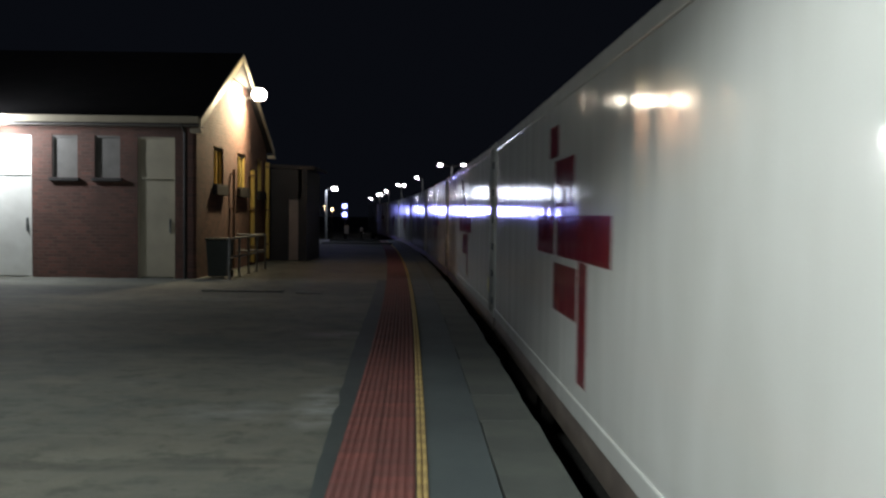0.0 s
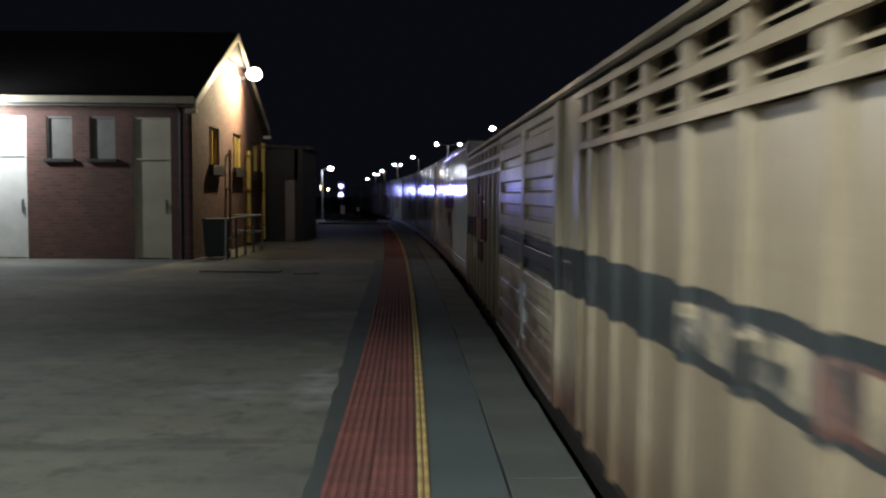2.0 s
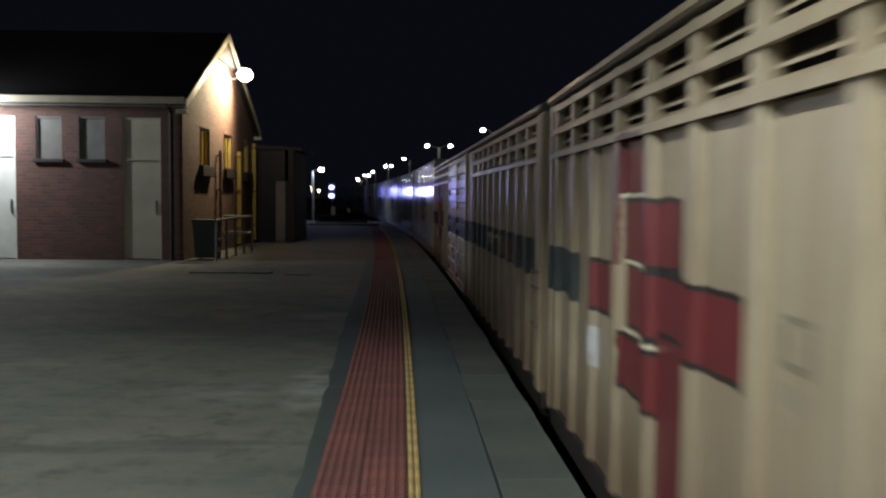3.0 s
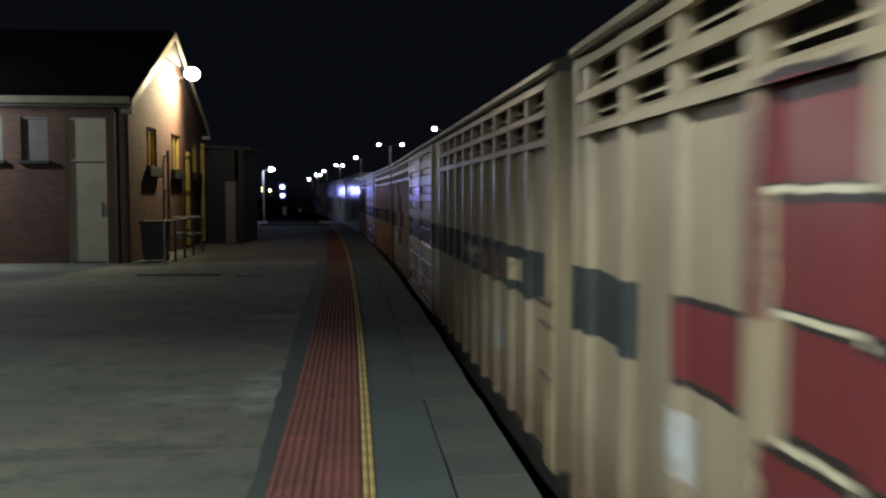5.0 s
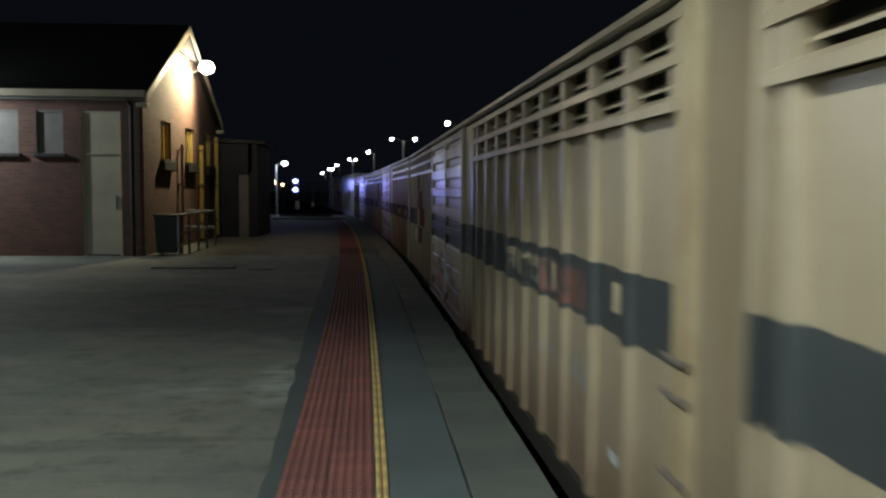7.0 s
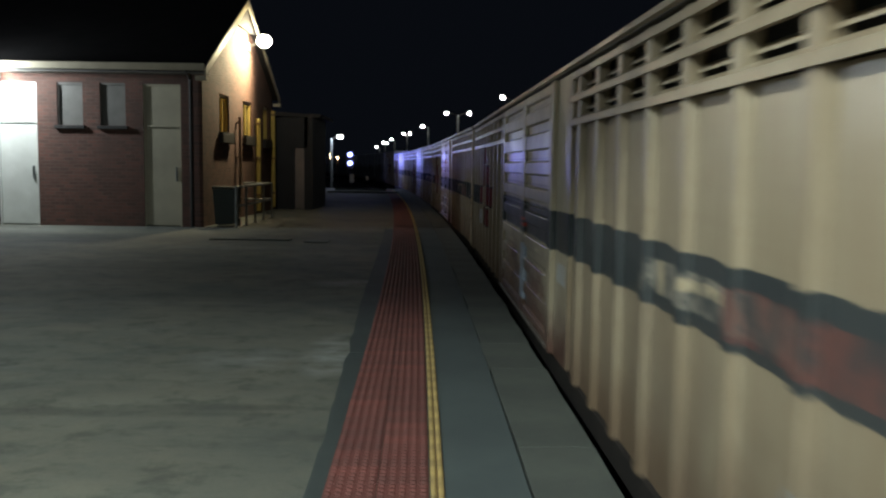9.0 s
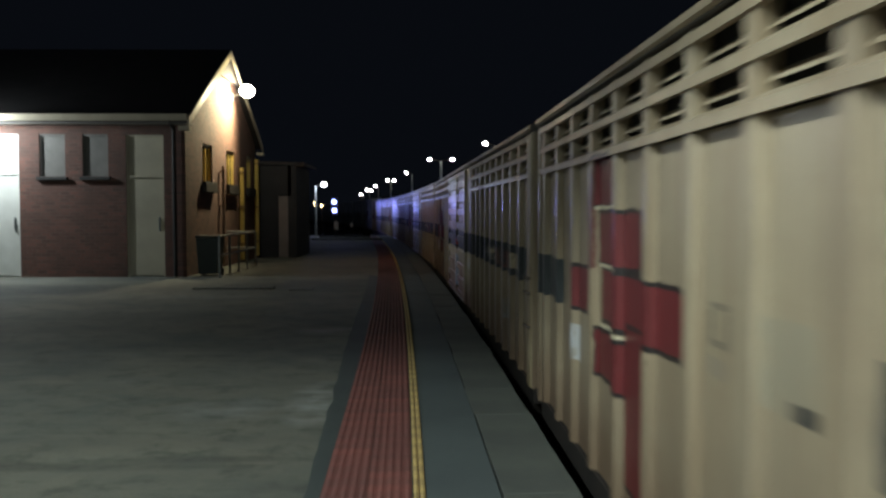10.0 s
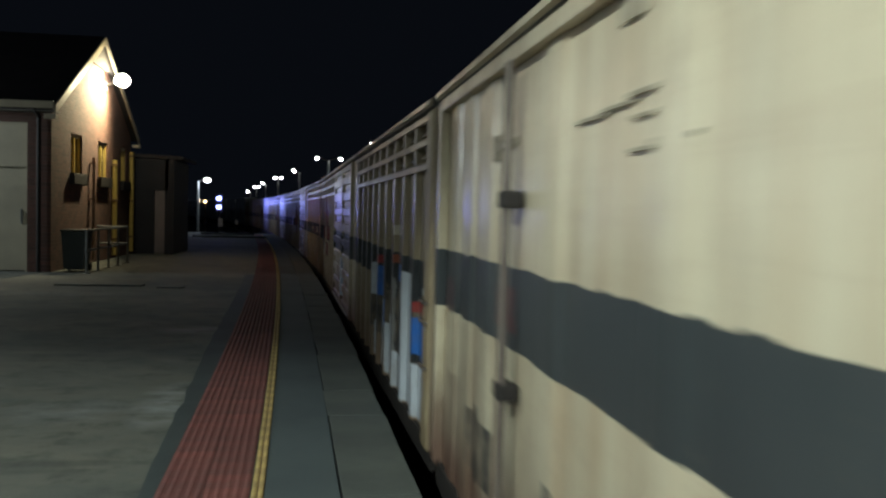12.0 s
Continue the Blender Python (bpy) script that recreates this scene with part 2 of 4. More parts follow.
SCRIBBLE_C = STENCIL + (
    (5.16, 5.56, 0.95, 1.28, (0.30, 0.27, 0.20), 0.5), (5.36, 5.56, 0.95, 1.02, DARK, 0.4), (13.38, 13.7, -0.08, 0.61, BLUE, 0.25), (13.5, 18.1, 0.94, 1.2, DARK, 0.5), (13.75, 17.6, 0.25, 0.98, DARK, 0.45),
    (13.95, 14.27, 0.63, 1.03, WHITE, 0.2), (13.68, 13.93, 0.93, 1.12, (0.4, 0.42, 0.44), 0.5), (12.95, 13.2, 0.66, 0.77, GREY, 0.5), (14.0, 14.32, -0.1, 0.32, WHITE, 0.15), (14.5, 14.9, 0.68, 1.03, BLUE, 0.25), (14.48, 14.84, 1.06, 1.15, RED, 0.35), (14.70, 15.05, -0.1, 0.64, WHITE, 0.15),
    (15.14, 15.34, 0.40, 0.70, BLUE, 0.3), (15.34, 15.70, -0.1, 0.46, WHITE, 0.15), (15.42, 15.6, 0.40, 0.56, WHITE, 0.1), (15.84, 16.04, 0.1, 1.0, GREY, 0.5), (16.06, 16.42, 0.96, 1.14, BLUE, 0.15), (15.90, 16.14, 1.14, 1.22, (0.40, 0.10, 0.04), 0.4),
    (16.0, 16.5, -0.1, 0.25, WHITE, 0.3), (16.62, 17.02, -0.1, 1.1, WHITE, 0.12), (16.95, 17.18, 0.72, 1.04, (0.35, 0.36, 0.36), 0.4), (17.55, 17.85, 0.97, 1.03, WHITE, 0.5), (17.58, 17.92, 0.86, 0.93, (0.4, 0.42, 0.44), 0.6),
    (17.2, 17.75, 0.80, 0.90, RED, 0.25), (17.7, 17.95, 0.66, 0.84, RED, 0.35), (17.28, 17.9, 0.44, 0.76, BLUE, 0.15), (17.55, 17.95, 0.1, 0.5, BLUE, 0.25), (17.12, 17.6, -0.1, 0.36, WHITE, 0.2),
    (8.45, 8.85, 0.1, 0.80, (0.5, 0.58, 0.7), 0.4), (7.5, 8.2, 0.1, 0.6, (0.2, 0.12, 0.07), 0.7), (8.9, 9.8, 0.0, 0.6, (0.24, 0.14, 0.09), 0.75), (8.5, 8.62, 0.84, 0.95, (0.42, 0.44, 0.08), 0.2), (16.0, 16.22, 1.42, 1.52, (0.66, 0.62, 0.5), 0.2))
SCRIBBLE_BOX = ((0.1, 0.5, 0.98, 1.22, (0.085, 0.05, 0.052), 0.75), (1.7, 2.15, 1.08, 1.3, (0.10, 0.045, 0.045), 0.7), (0.2, 0.9, 0.2, 0.6, (0.30, 0.24, 0.17), 0.8), (1.0, 1.7, 0.15, 0.5, (0.12, 0.10, 0.08), 0.75),
                (1.2, 1.3, 0.1, 0.55, DARK, 0.6), (1.55, 1.65, 0.15, 0.5, DARK, 0.6), (2.75, 2.86, 0.42, 0.56, DARK, 0.3), (2.84, 2.98, 0.32, 0.44, DARK, 0.3))


def van_material(name, louvred, scribbles, band_from=5.86):
    """Cream freight paint with a charcoal band; the red sign on the leading part of a louvre van."""
    m = Nodes(name, 0.5)
    x, y, z = m.axes()
    u = m.math("MULTIPLY", y, -1.0)
    jig = m.math("MULTIPLY", m.math("SUBTRACT", m.noise(7, 3), 0.5), 0.06)
    zz = m.math("ADD", z, jig)
    uu = m.math("ADD", u, m.math("MULTIPLY", jig, 0.6))
    streak = m.ramp(m.noise(2.2, 6, (1, 3.2, 0.3), 0.65), 0.44, 0.78)
    rain = m.ramp(m.noise(8, 5, (1, 2.2, 0.07), 0.65), 0.47, 0.72)
    cloud = m.ramp(m.noise(0.9, 6), 0.4, 0.75)
    spots = m.ramp(m.noise(9, 6, (1, 1.6, 0.7), 0.7), 0.63, 0.75)
    ragged = m.math("MAXIMUM", m.ramp(m.noise(4.5, 6, (1, 1.5, 1.1), 0.7), 0.46, 0.56), m.math("MULTIPLY", rain, 0.6))
    low = m.math("MULTIPLY", m.ramp(m.noise(2.4, 6, (1, 1.2, 0.8), 0.65), 0.36, 0.56), m.ramp(m.math("ADD", z, m.math("MULTIPLY", m.noise(1.7, 5, (1, 1.2, 0.6)), 0.9)), 1.25, 0.45))
    c = m.mix(cloud, (0.60, 0.55, 0.405), (0.51, 0.46, 0.335))
    c = m.mix(m.math("MULTIPLY", streak, 0.6), c, (0.37, 0.275, 0.165))
    c = m.mix(m.math("MULTIPLY", rain, 0.55), c, (0.30, 0.205, 0.115))
    c = m.mix(m.math("MULTIPLY", spots, 0.5), c, (0.20, 0.13, 0.09))
    c = m.mix(m.math("MULTIPLY", low, 0.8), c, (0.165, 0.12, 0.092))
    foot = m.ramp(m.math("ADD", z, m.math("MULTIPLY", m.noise(2.6, 6, (1, 1.0, 0.5), 0.7), 0.9)), 0.92, 0.42)
    c = m.mix(m.math("MULTIPLY", foot, 0.75), c, (0.13, 0.05, 0.04))
    scuff = m.ramp(m.noise(3.0, 6, (1, 0.16, 3.2), 0.65), 0.50, 0.66)
    c = m.mix(m.math("MULTIPLY", scuff, 0.14), c, (0.27, 0.19, 0.12))
    if louvred:
        step = m.math("FRACT", m.math("MULTIPLY", m.math("ADD", z, 0.21), 1 / 0.275))
        lip = m.math("MULTIPLY", m.within(step, 0.0, 0.10, 0.03), m.within(u, 6.45, 10.55))
        c = m.mix(m.math("MULTIPLY", lip, m.ramp(scuff, -0.9, 1.0)), c, (0.14, 0.085, 0.05))
        ribbed_part = m.math("SUBTRACT", 1.0, m.math("MULTIPLY", m.within(u, 6.2, 11.5), 1.0))
        c = m.mix(m.math("MULTIPLY", ribbed_part, m.ramp(m.noise(1.3, 6, (1, 2.0, 0.25), 0.65), -0.45, 0.95)), c, (0.235, 0.178, 0.113))
    if not louvred:
        rust = m.ramp(m.noise(1.5, 7, (1, 2.4, 0.14), 0.7), 0.50, 0.64)
        c = m.mix(m.math("MULTIPLY", rust, 0.5), c, (0.36, 0.225, 0.105))
        grime = m.ramp(m.noise(2.0, 8, (1, 1.2, 1.0), 0.74), 0.52, 0.64)
        c = m.mix(m.math("MULTIPLY", grime, 0.3), c, (0.22, 0.16, 0.11))
    soot = m.ramp(m.noise(0.55, 7, (1, 1.3, 0.9), 0.68), 0.47, 0.66)
    c = m.mix(m.math("MULTIPLY", soot, 0.4), c, (0.16, 0.125, 0.095))

    def paint(c, lo, hi, z0, z1, colour, wear=0.25, hole=spots):
        k = m.math("MULTIPLY", m.within(uu, lo, hi), m.within(zz, z0, z1))
        return m.mix(m.math("MULTIPLY", k, m.math("SUBTRACT", 1.0, m.math("MULTIPLY", hole, wear))), c, colour)

    band = m.mix(cloud, (0.040, 0.047, 0.050), (0.056, 0.063, 0.065))
    red = m.mix(m.math("ADD", m.math("MULTIPLY", streak, 0.5), m.math("MULTIPLY", rain, 0.4)), (0.17, 0.03, 0.033), (0.085, 0.023, 0.023))
    if louvred:
        c = paint(c, 0.0, 1.02, 0.88, 1.25, band)
        c = paint(c, band_from, 17.95, 0.885, 1.25, band)
        c = paint(c, 2.12, 2.37, 1.26, 1.97, (0.15, 0.06, 0.05), 0.5, ragged)
        for lo, hi, z0, z1 in SIGN:
            c = paint(c, lo - 0.005, hi + 0.03, z0 - 0.032, z1 + 0.03, (0.03, 0.025, 0.025))
            c = paint(c, lo, hi, z0, z1, red)
        for lo, hi, z0, z1 in ((2.36, 2.88, 1.655, 1.685), (2.38, 3.0, 1.275, 1.305), (2.40, 3.08, 0.875, 0.905)):
            c = paint(c, lo, hi, z0, z1, (0.60, 0.55, 0.40), 0.2)
    else:
        c = paint(c, -0.1, 18.6, 1.0, 1.40, band)
    for lo, hi, z0, z1, colour, wear in scribbles:
        c = paint(c, lo, hi, z0, z1, colour, wear, ragged)
    fine = m.noise(40, 3)
    m.bump(m.math("ADD", m.math("MULTIPLY", fine, 0.3), m.noise(5, 3, (1, 2.5, 0.6))), 0.12, 0.01)
    return m.done(c, m.ramp(cloud, -1.3, 3.0))


def container_material():
    """White reefer paint, smooth and shiny, with a faint upright waviness; red sign blocks."""
    m = Nodes("white_container_paint", 0.22)
    x, y, z = m.axes()
    u = m.math("MULTIPLY", y, -1.0)
    cloud = m.ramp(m.noise(1.3, 6, (1, 1.5, 0.6)), 0.4, 0.75)
    streak = m.ramp(m.noise(3.5, 5, (1, 3.0, 0.12)), 0.5, 0.8)
    c = m.mix(cloud, (0.72, 0.74, 0.71), (0.63, 0.65, 0.61))
    c = m.mix(m.math("MULTIPLY", streak, 0.25), c, (0.42, 0.41, 0.36))
    red = m.mix(streak, (0.21, 0.022, 0.034), (0.13, 0.02, 0.028))
    for lo, hi, z0, z1 in ((5.75, 6.75, 1.74, 2.17), (5.45, 5.95, 2.2, 2.5), (5.9, 8.1, 1.30, 1.67), (4.7, 5.75, 1.30, 1.67),
                           (5.75, 6.9, 0.80, 1.24), (6.95, 7.3, 0.33, 1.30)):
        k = m.math("MULTIPLY", m.within(u, lo, hi), m.within(z, z0, z1))
        c = m.mix(k, c, red)
    wave = m.noise(2.4, 3, (1, 1.0, 0.05))
    m.bump(wave, 0.22, 0.05)
    return m.done(c, m.ramp(cloud, -0.8, 11.0))


def tile_material(name, a, b):
    m = Nodes(name, 0.75)
    info = m.tree.nodes.new("ShaderNodeObjectInfo")
    c = m.mix(info.outputs["Random"], a, b)
    dirt = m.ramp(m.noise(5, 6), 0.4, 0.75)
    x, y, z = m.axes()
    c = m.mix(m.math("MULTIPLY", dirt, 0.5), c, (0.05, 0.038, 0.034))
    fine = m.noise(120, 3)
    m.bump(fine, 0.3, 0.003)
    return m.done(c)


M = dict(
    asphalt=asphalt_material(),
    bitumen=worn("bitumen", (0.066, 0.082, 0.079), (0.045, 0.056, 0.055), 0.8, 0, 1.2, 110, 0.5),
    edging=worn("edge_asphalt", (0.105, 0.13, 0.13), (0.07, 0.088, 0.09), 0.75, 0, 0.9, 100, 0.5),
    slab=worn("coping_concrete", (0.125, 0.138, 0.12), (0.078, 0.088, 0.08), 0.85, 0, 1.6, 70, 0.4),
    yellow_bed=tile_material("yellow_bed", (0.20, 0.125, 0.05), (0.16, 0.10, 0.045)),
    red_tile=tile_material("red_tile", (0.215, 0.072, 0.06), (0.155, 0.056, 0.049)),
    yellow_tile=tile_material("yellow_tile", (0.56, 0.41, 0.15), (0.47, 0.34, 0.13)),
    ballast=worn("ballast", (0.06, 0.055, 0.05), (0.02, 0.02, 0.018), 0.95, 0, 14, 40, 1.0),
    earth=worn("dark_earth", (0.035, 0.034, 0.028), (0.018, 0.018, 0.016), 0.95, 0, 0.3, 20, 0.6),
    rail=worn("rail_steel", (0.16, 0.12, 0.1), (0.08, 0.06, 0.05), 0.45, 0.8, 5, 60),
    brick_front=brick_material("brick_front", "x"),
    brick_gable=brick_material("brick_gable", "y"),
    cream=worn("cream_joinery", (0.60, 0.54, 0.40), (0.46, 0.40, 0.29), 0.5, 0, 2.5, 50),
    grey_door=worn("grey_door_paint", (0.56, 0.52, 0.39), (0.45, 0.41, 0.31), 0.5, 0, 1.5, 60),
    white_door=worn("white_door_paint", (0.72, 0.73, 0.68), (0.60, 0.60, 0.55), 0.45, 0, 2.0, 60),
    faint=worn("faded_stencil_paint", (0.30, 0.27, 0.20), (0.20, 0.17, 0.12), 0.6, 0, 9, 50),
    board=worn("painted_board", (0.20, 0.19, 0.175), (0.14, 0.135, 0.12), 0.6, 0, 3, 50),
    yellow_pipe_lit_frame=worn("yellow_pipe_lit_frame_paint", (0.62, 0.47, 0.12), (0.5, 0.36, 0.1), 0.4, 0, 4, 50),
    brown_pipe=worn("brown_pipe_paint", (0.22, 0.13, 0.07), (0.15, 0.09, 0.05), 0.5, 0, 4, 50),
    dark=worn("dark_sill", (0.03, 0.026, 0.024), (0.018, 0.016, 0.015), 0.7, 0, 4, 50),
    dark_wall=worn("dark_painted_wall", (0.018, 0.017, 0.022), (0.011, 0.011, 0.014), 0.7, 0, 2, 40),
    dull_door=worn("dull_door_paint", (0.22, 0.18, 0.17), (0.15, 0.125, 0.12), 0.5, 0, 2, 50),
    roof=worn("dark_roof", (0.035, 0.03, 0.03), (0.02, 0.018, 0.018), 0.75, 0, 2, 30, 0.5),
    galv=worn("galvanised_steel", (0.30, 0.31, 0.30), (0.18, 0.19, 0.19), 0.45, 0.7, 6, 60),
    van_a=van_material("louvre_van_paint", True, SCRIBBLE_A),
    van_b=van_material("louvre_van_paint_scrawled", True, SCRIBBLE_B),
    van_c=van_material("louvre_van_paint_graffiti", True, SCRIBBLE_C, 5.92),
    box=van_material("box_van_paint", False, SCRIBBLE_BOX),
    white=container_material(),
    rusty_post=worn("rusty_cream_post", (0.43, 0.36, 0.22), (0.25, 0.18, 0.10), 0.55, 0, 1.6, 30),
    van_roof=worn("van_roof_grime", (0.11, 0.105, 0.09), (0.05, 0.047, 0.042), 0.6, 0, 1.2, 40),
    hinge=worn("hinge_paint", (0.20, 0.23, 0.25), (0.12, 0.13, 0.14), 0.3, 0.3, 6, 60),
    white_hinge=worn("white_door_bar", (0.6, 0.62, 0.62), (0.45, 0.46, 0.46), 0.3, 0, 6, 60),
    under=worn("underframe_grime", (0.035, 0.028, 0.024), (0.015, 0.013, 0.012), 0.85, 0, 5, 50),
    sill=worn("wagon_sill", (0.20, 0.17, 0.14), (0.10, 0.08, 0.07), 0.6, 0, 3, 50),
    inner_shade=worn("painted_inner_shade", (0.012, 0.011, 0.010), (0.008, 0.008, 0.007), 0.9, 0, 3, 50),
    bin=worn("green_plastic", (0.016, 0.028, 0.021), (0.011, 0.018, 0.014), 0.4, 0, 4, 60),
    glass=worn("dim_glass", (0.03, 0.03, 0.035), (0.02, 0.02, 0.025), 0.12, 0, 3, 50, 0.02),
    label_yellow=worn("yellow_label", (0.55, 0.5, 0.08), (0.4, 0.36, 0.07), 0.5, 0, 5, 50),
    lamp_white=glow("lamp_white", (1.0, 0.97, 0.88), 60),
    lamp_gable=glow("lamp_gable", (1.0, 0.92, 0.70), 55),
    lamp_blue=glow("lamp_blue", (0.32, 0.36, 1.0), 8.0),
    lamp_end=glow("lamp_end", (1.0, 0.95, 0.92), 9),
    lamp_warm=glow("lamp_warm", (1.0, 0.62, 0.30), 14),
    sign_white=worn("white_sign", (0.7, 0.7, 0.7), (0.6, 0.6, 0.6), 0.5, 0, 5, 50),
)


# ---- mesh helpers ----
def box(bm, x0, x1, y0, y1, z0, z1, bevel=0.0):
    vs = [bm.verts.new((x, y, z)) for z in (z0, z1) for x, y in ((x0, y0), (x1, y0), (x1, y1), (x0, y1))]
    fs = [bm.faces.new([vs[i] for i in q]) for q in ((3, 2, 1, 0), (4, 5, 6, 7), (0, 1, 5, 4), (1, 2, 6, 5), (2, 3, 7, 6), (3, 0, 4, 7))]
    if bevel:
        bmesh.ops.bevel(bm, geom=list({e for f in fs for e in f.edges}), offset=bevel, segments=2, affect="EDGES", profile=0.6)
    return bm


def rod(bm, a, b, r0, r1=None, n=10):
    a, b = Vector(a), Vector(b)
    m = Matrix.Translation((a + b) / 2) @ (b - a).to_track_quat("Z", "Y").to_matrix().to_4x4()
    bmesh.ops.create_cone(bm, cap_ends=True, segments=n, radius1=r0, radius2=r0 if r1 is None else r1, depth=(b - a).length, matrix=m)
    return bm


def ball(bm, at, r, squash=1.0, n=14):
    bmesh.ops.create_uvsphere(bm, u_segments=n, v_segments=n // 2, radius=r, matrix=Matrix.Translation(at) @ Matrix.Diagonal((1, 1, squash, 1)))
    return bm


def prism(bm, outline, axis, lo, hi):
    """A closed outline of (a, b) pushed from lo to hi along an axis; a, b are the other two axes in order."""
    def at(a, b, c):
        return {"x": (c, a, b), "y": (a, c, b), "z": (a, b, c)}[axis]
    n = len(outline)
    v0 = [bm.verts.new(at(a, b, lo)) for a, b in outline]
    v1 = [bm.verts.new(at(a, b, hi)) for a, b in outline]
    bm.faces.new(v0), bm.faces.new(v1)
    for i in range(n):
        j = (i + 1) % n
        bm.faces.new((v0[i], v0[j], v1[j], v1[i]))
    return bm


def mesh_of(name, bm, material, smooth=False):
    bmesh.ops.recalc_face_normals(bm, faces=bm.faces)
    me = bpy.data.meshes.new(name)
    bm.to_mesh(me)
    bm.free()
    me.materials.append(material)
    for p in me.polygons:
        p.use_smooth = smooth
    return me


def part(name, bm, material, parent=None, label="", smooth=False):
    ob = new(name, mesh_of(name, bm, material, smooth) if isinstance(bm, bmesh.types.BMesh) else bm)
    ob.parent = parent
    return tagged(ob, label)


def thing(name, label, category, group="", kind="", at=None):
    ob = new(name)
    ob.empty_display_size = 0.1
    if at:
        ob.matrix_basis = at
    return tagged(ob, label, category, group, kind)


def B():
    return bmesh.new()


def ribbon(name, off0, off1, y0, y1, z0, z1, material, step=1.0, kind="structure", label="", parent=None):
    """A band that follows the line between two offsets, as a solid."""
    bm = B()
    n = max(2, int((y1 - y0) / step))
    prev = None
    for i in range(n + 1):
        y = y0 + (y1 - y0) * i / n
        ring = [bm.verts.new(along(y, o, z)) for o, z in ((off0, z1), (off1, z1), (off1, z0), (off0, z0))]
        if prev:
            for k in range(4):
                bm.faces.new((prev[k], prev[(k + 1) % 4], ring[(k + 1) % 4], ring[k]))
        else:
            bm.faces.new(ring)
        prev = ring
    bm.faces.new(prev[::-1])
    ob = part(name, bm, material, parent)
    return tagged(ob, label, kind=kind) if kind else ob


# ---- ground, platform, track ----
bm = B()
box(bm, -900, 900, -300, 1500, -1.6, -1.32)
tagged(part("ground", bm, M["earth"]), "dark bare earth beyond the platform at night", "ground", kind="structure")


def platform():
    bm = B()
    prev = None
    for i in range(60):
        y = -30 + i * 1.5
        ring = [bm.verts.new(v) for v in (Vector((-60, y, 0)), along(y, SLAB0 - 0.44), along(y, SLAB0 - 0.44, -1.4), Vector((-60, y, -1.4)))]
        if prev:
            for k in range(4):
                bm.faces.new((prev[k], prev[(k + 1) % 4], ring[(k + 1) % 4], ring[k]))
        else:
            bm.faces.new(ring)
        prev = ring
    bm.faces.new(prev[::-1])
    ob = part("platform", bm, M["asphalt"])
    return tagged(ob, "worn grey-green asphalt station platform with stains and cracks", "platform", kind="structure")


platform()
ribbon("platform_edging", -0.01, SLAB0, -30, 58.5, -1.4, -0.001, M["edging"], label="smooth blue-grey asphalt band beside the yellow line")
ribbon("platform_wall", SLAB0 + 0.001, EDGE - 0.06, -30, 58.5, -1.4, -0.07, M["slab"], label="concrete platform wall under the coping")
ribbon("ballast", EDGE - 0.05, 9.0, -60, 260, -1.6, -1.26, M["ballast"], 4, label="dark track ballast")
for off in (TRACK - 0.8, TRACK + 0.8):
    ribbon("rail", off - 0.035, off + 0.035, -60, 260, -1.26, RAIL_Z, M["rail"], 4, label="rusty steel rail")


# ---- train ----
VAN_L, PITCH, HALF = 18.3, 18.8, 1.32


RUN = ((0.0, -2.40), (0.5, 1.80), (1.0, 6.21), (1.5, 10.35), (2.0, 14.46), (2.5, 18.67), (3.0, 22.78), (3.5, 26.74), (4.0, 30.86), (4.5, 34.98), (5.0, 39.1),
       (5.5, 43.21), (6.0, 47.64), (6.5, 51.50), (7.0, 55.73), (7.5, 59.65), (8.0, 63.7), (8.5, 67.75), (9.0, 71.8), (9.5, 75.82), (10.0, 79.93), (10.5, 84.05), (11.0, 88.31), (11.5, 92.28), (12.0, 96.47))


def travel(t):
    """Metres run by the train; nought when the first louvre van's front passes 3.5 m ahead of the camera."""
    return float(np.interp(t, [a for a, b in RUN], [b for a, b in RUN]))


def at_track(y, length):
    """The pose of a vehicle whose front end is at y."""
    a, b = along(y - 0.14 * length, TRACK), along(y - 0.86 * length, TRACK)
    d = (a - b).normalized()
    front = a + d * 0.14 * length
    return pose(front.x, front.y, 0, 0, 0, math.degrees(math.atan2(-d.x, d.y)))


def bogie(parent, y):
    bm = B()
    for sx in (-1.0, 1.0):
        prism(bm, [(y - 1.2, -0.55), (y + 1.2, -0.55), (y + 1.1, -0.75), (y + 0.4, -0.8), (y + 0.25, -0.92), (y - 0.25, -0.92), (y - 0.4, -0.8), (y - 1.1, -0.75)], "x", sx - 0.06, sx + 0.06)
    box(bm, -0.95, 0.95, y - 0.2, y + 0.2, -0.8, -0.5)
    frame_ = part("bogie", bm, M["under"], parent, "grimy cast bogie frame")
    for dy in (-0.9, 0.9):
        bm = B()
        for sx in (-0.8, 0.8):
            rod(bm, (sx - 0.065, y + dy, RAIL_Z + 0.46), (sx + 0.065, y + dy, RAIL_Z + 0.46), 0.46, n=24)
        rod(bm, (-0.8, y + dy, RAIL_Z + 0.46), (0.8, y + dy, RAIL_Z + 0.46), 0.08)
        part("wheelset", bm, M["under"], frame_)


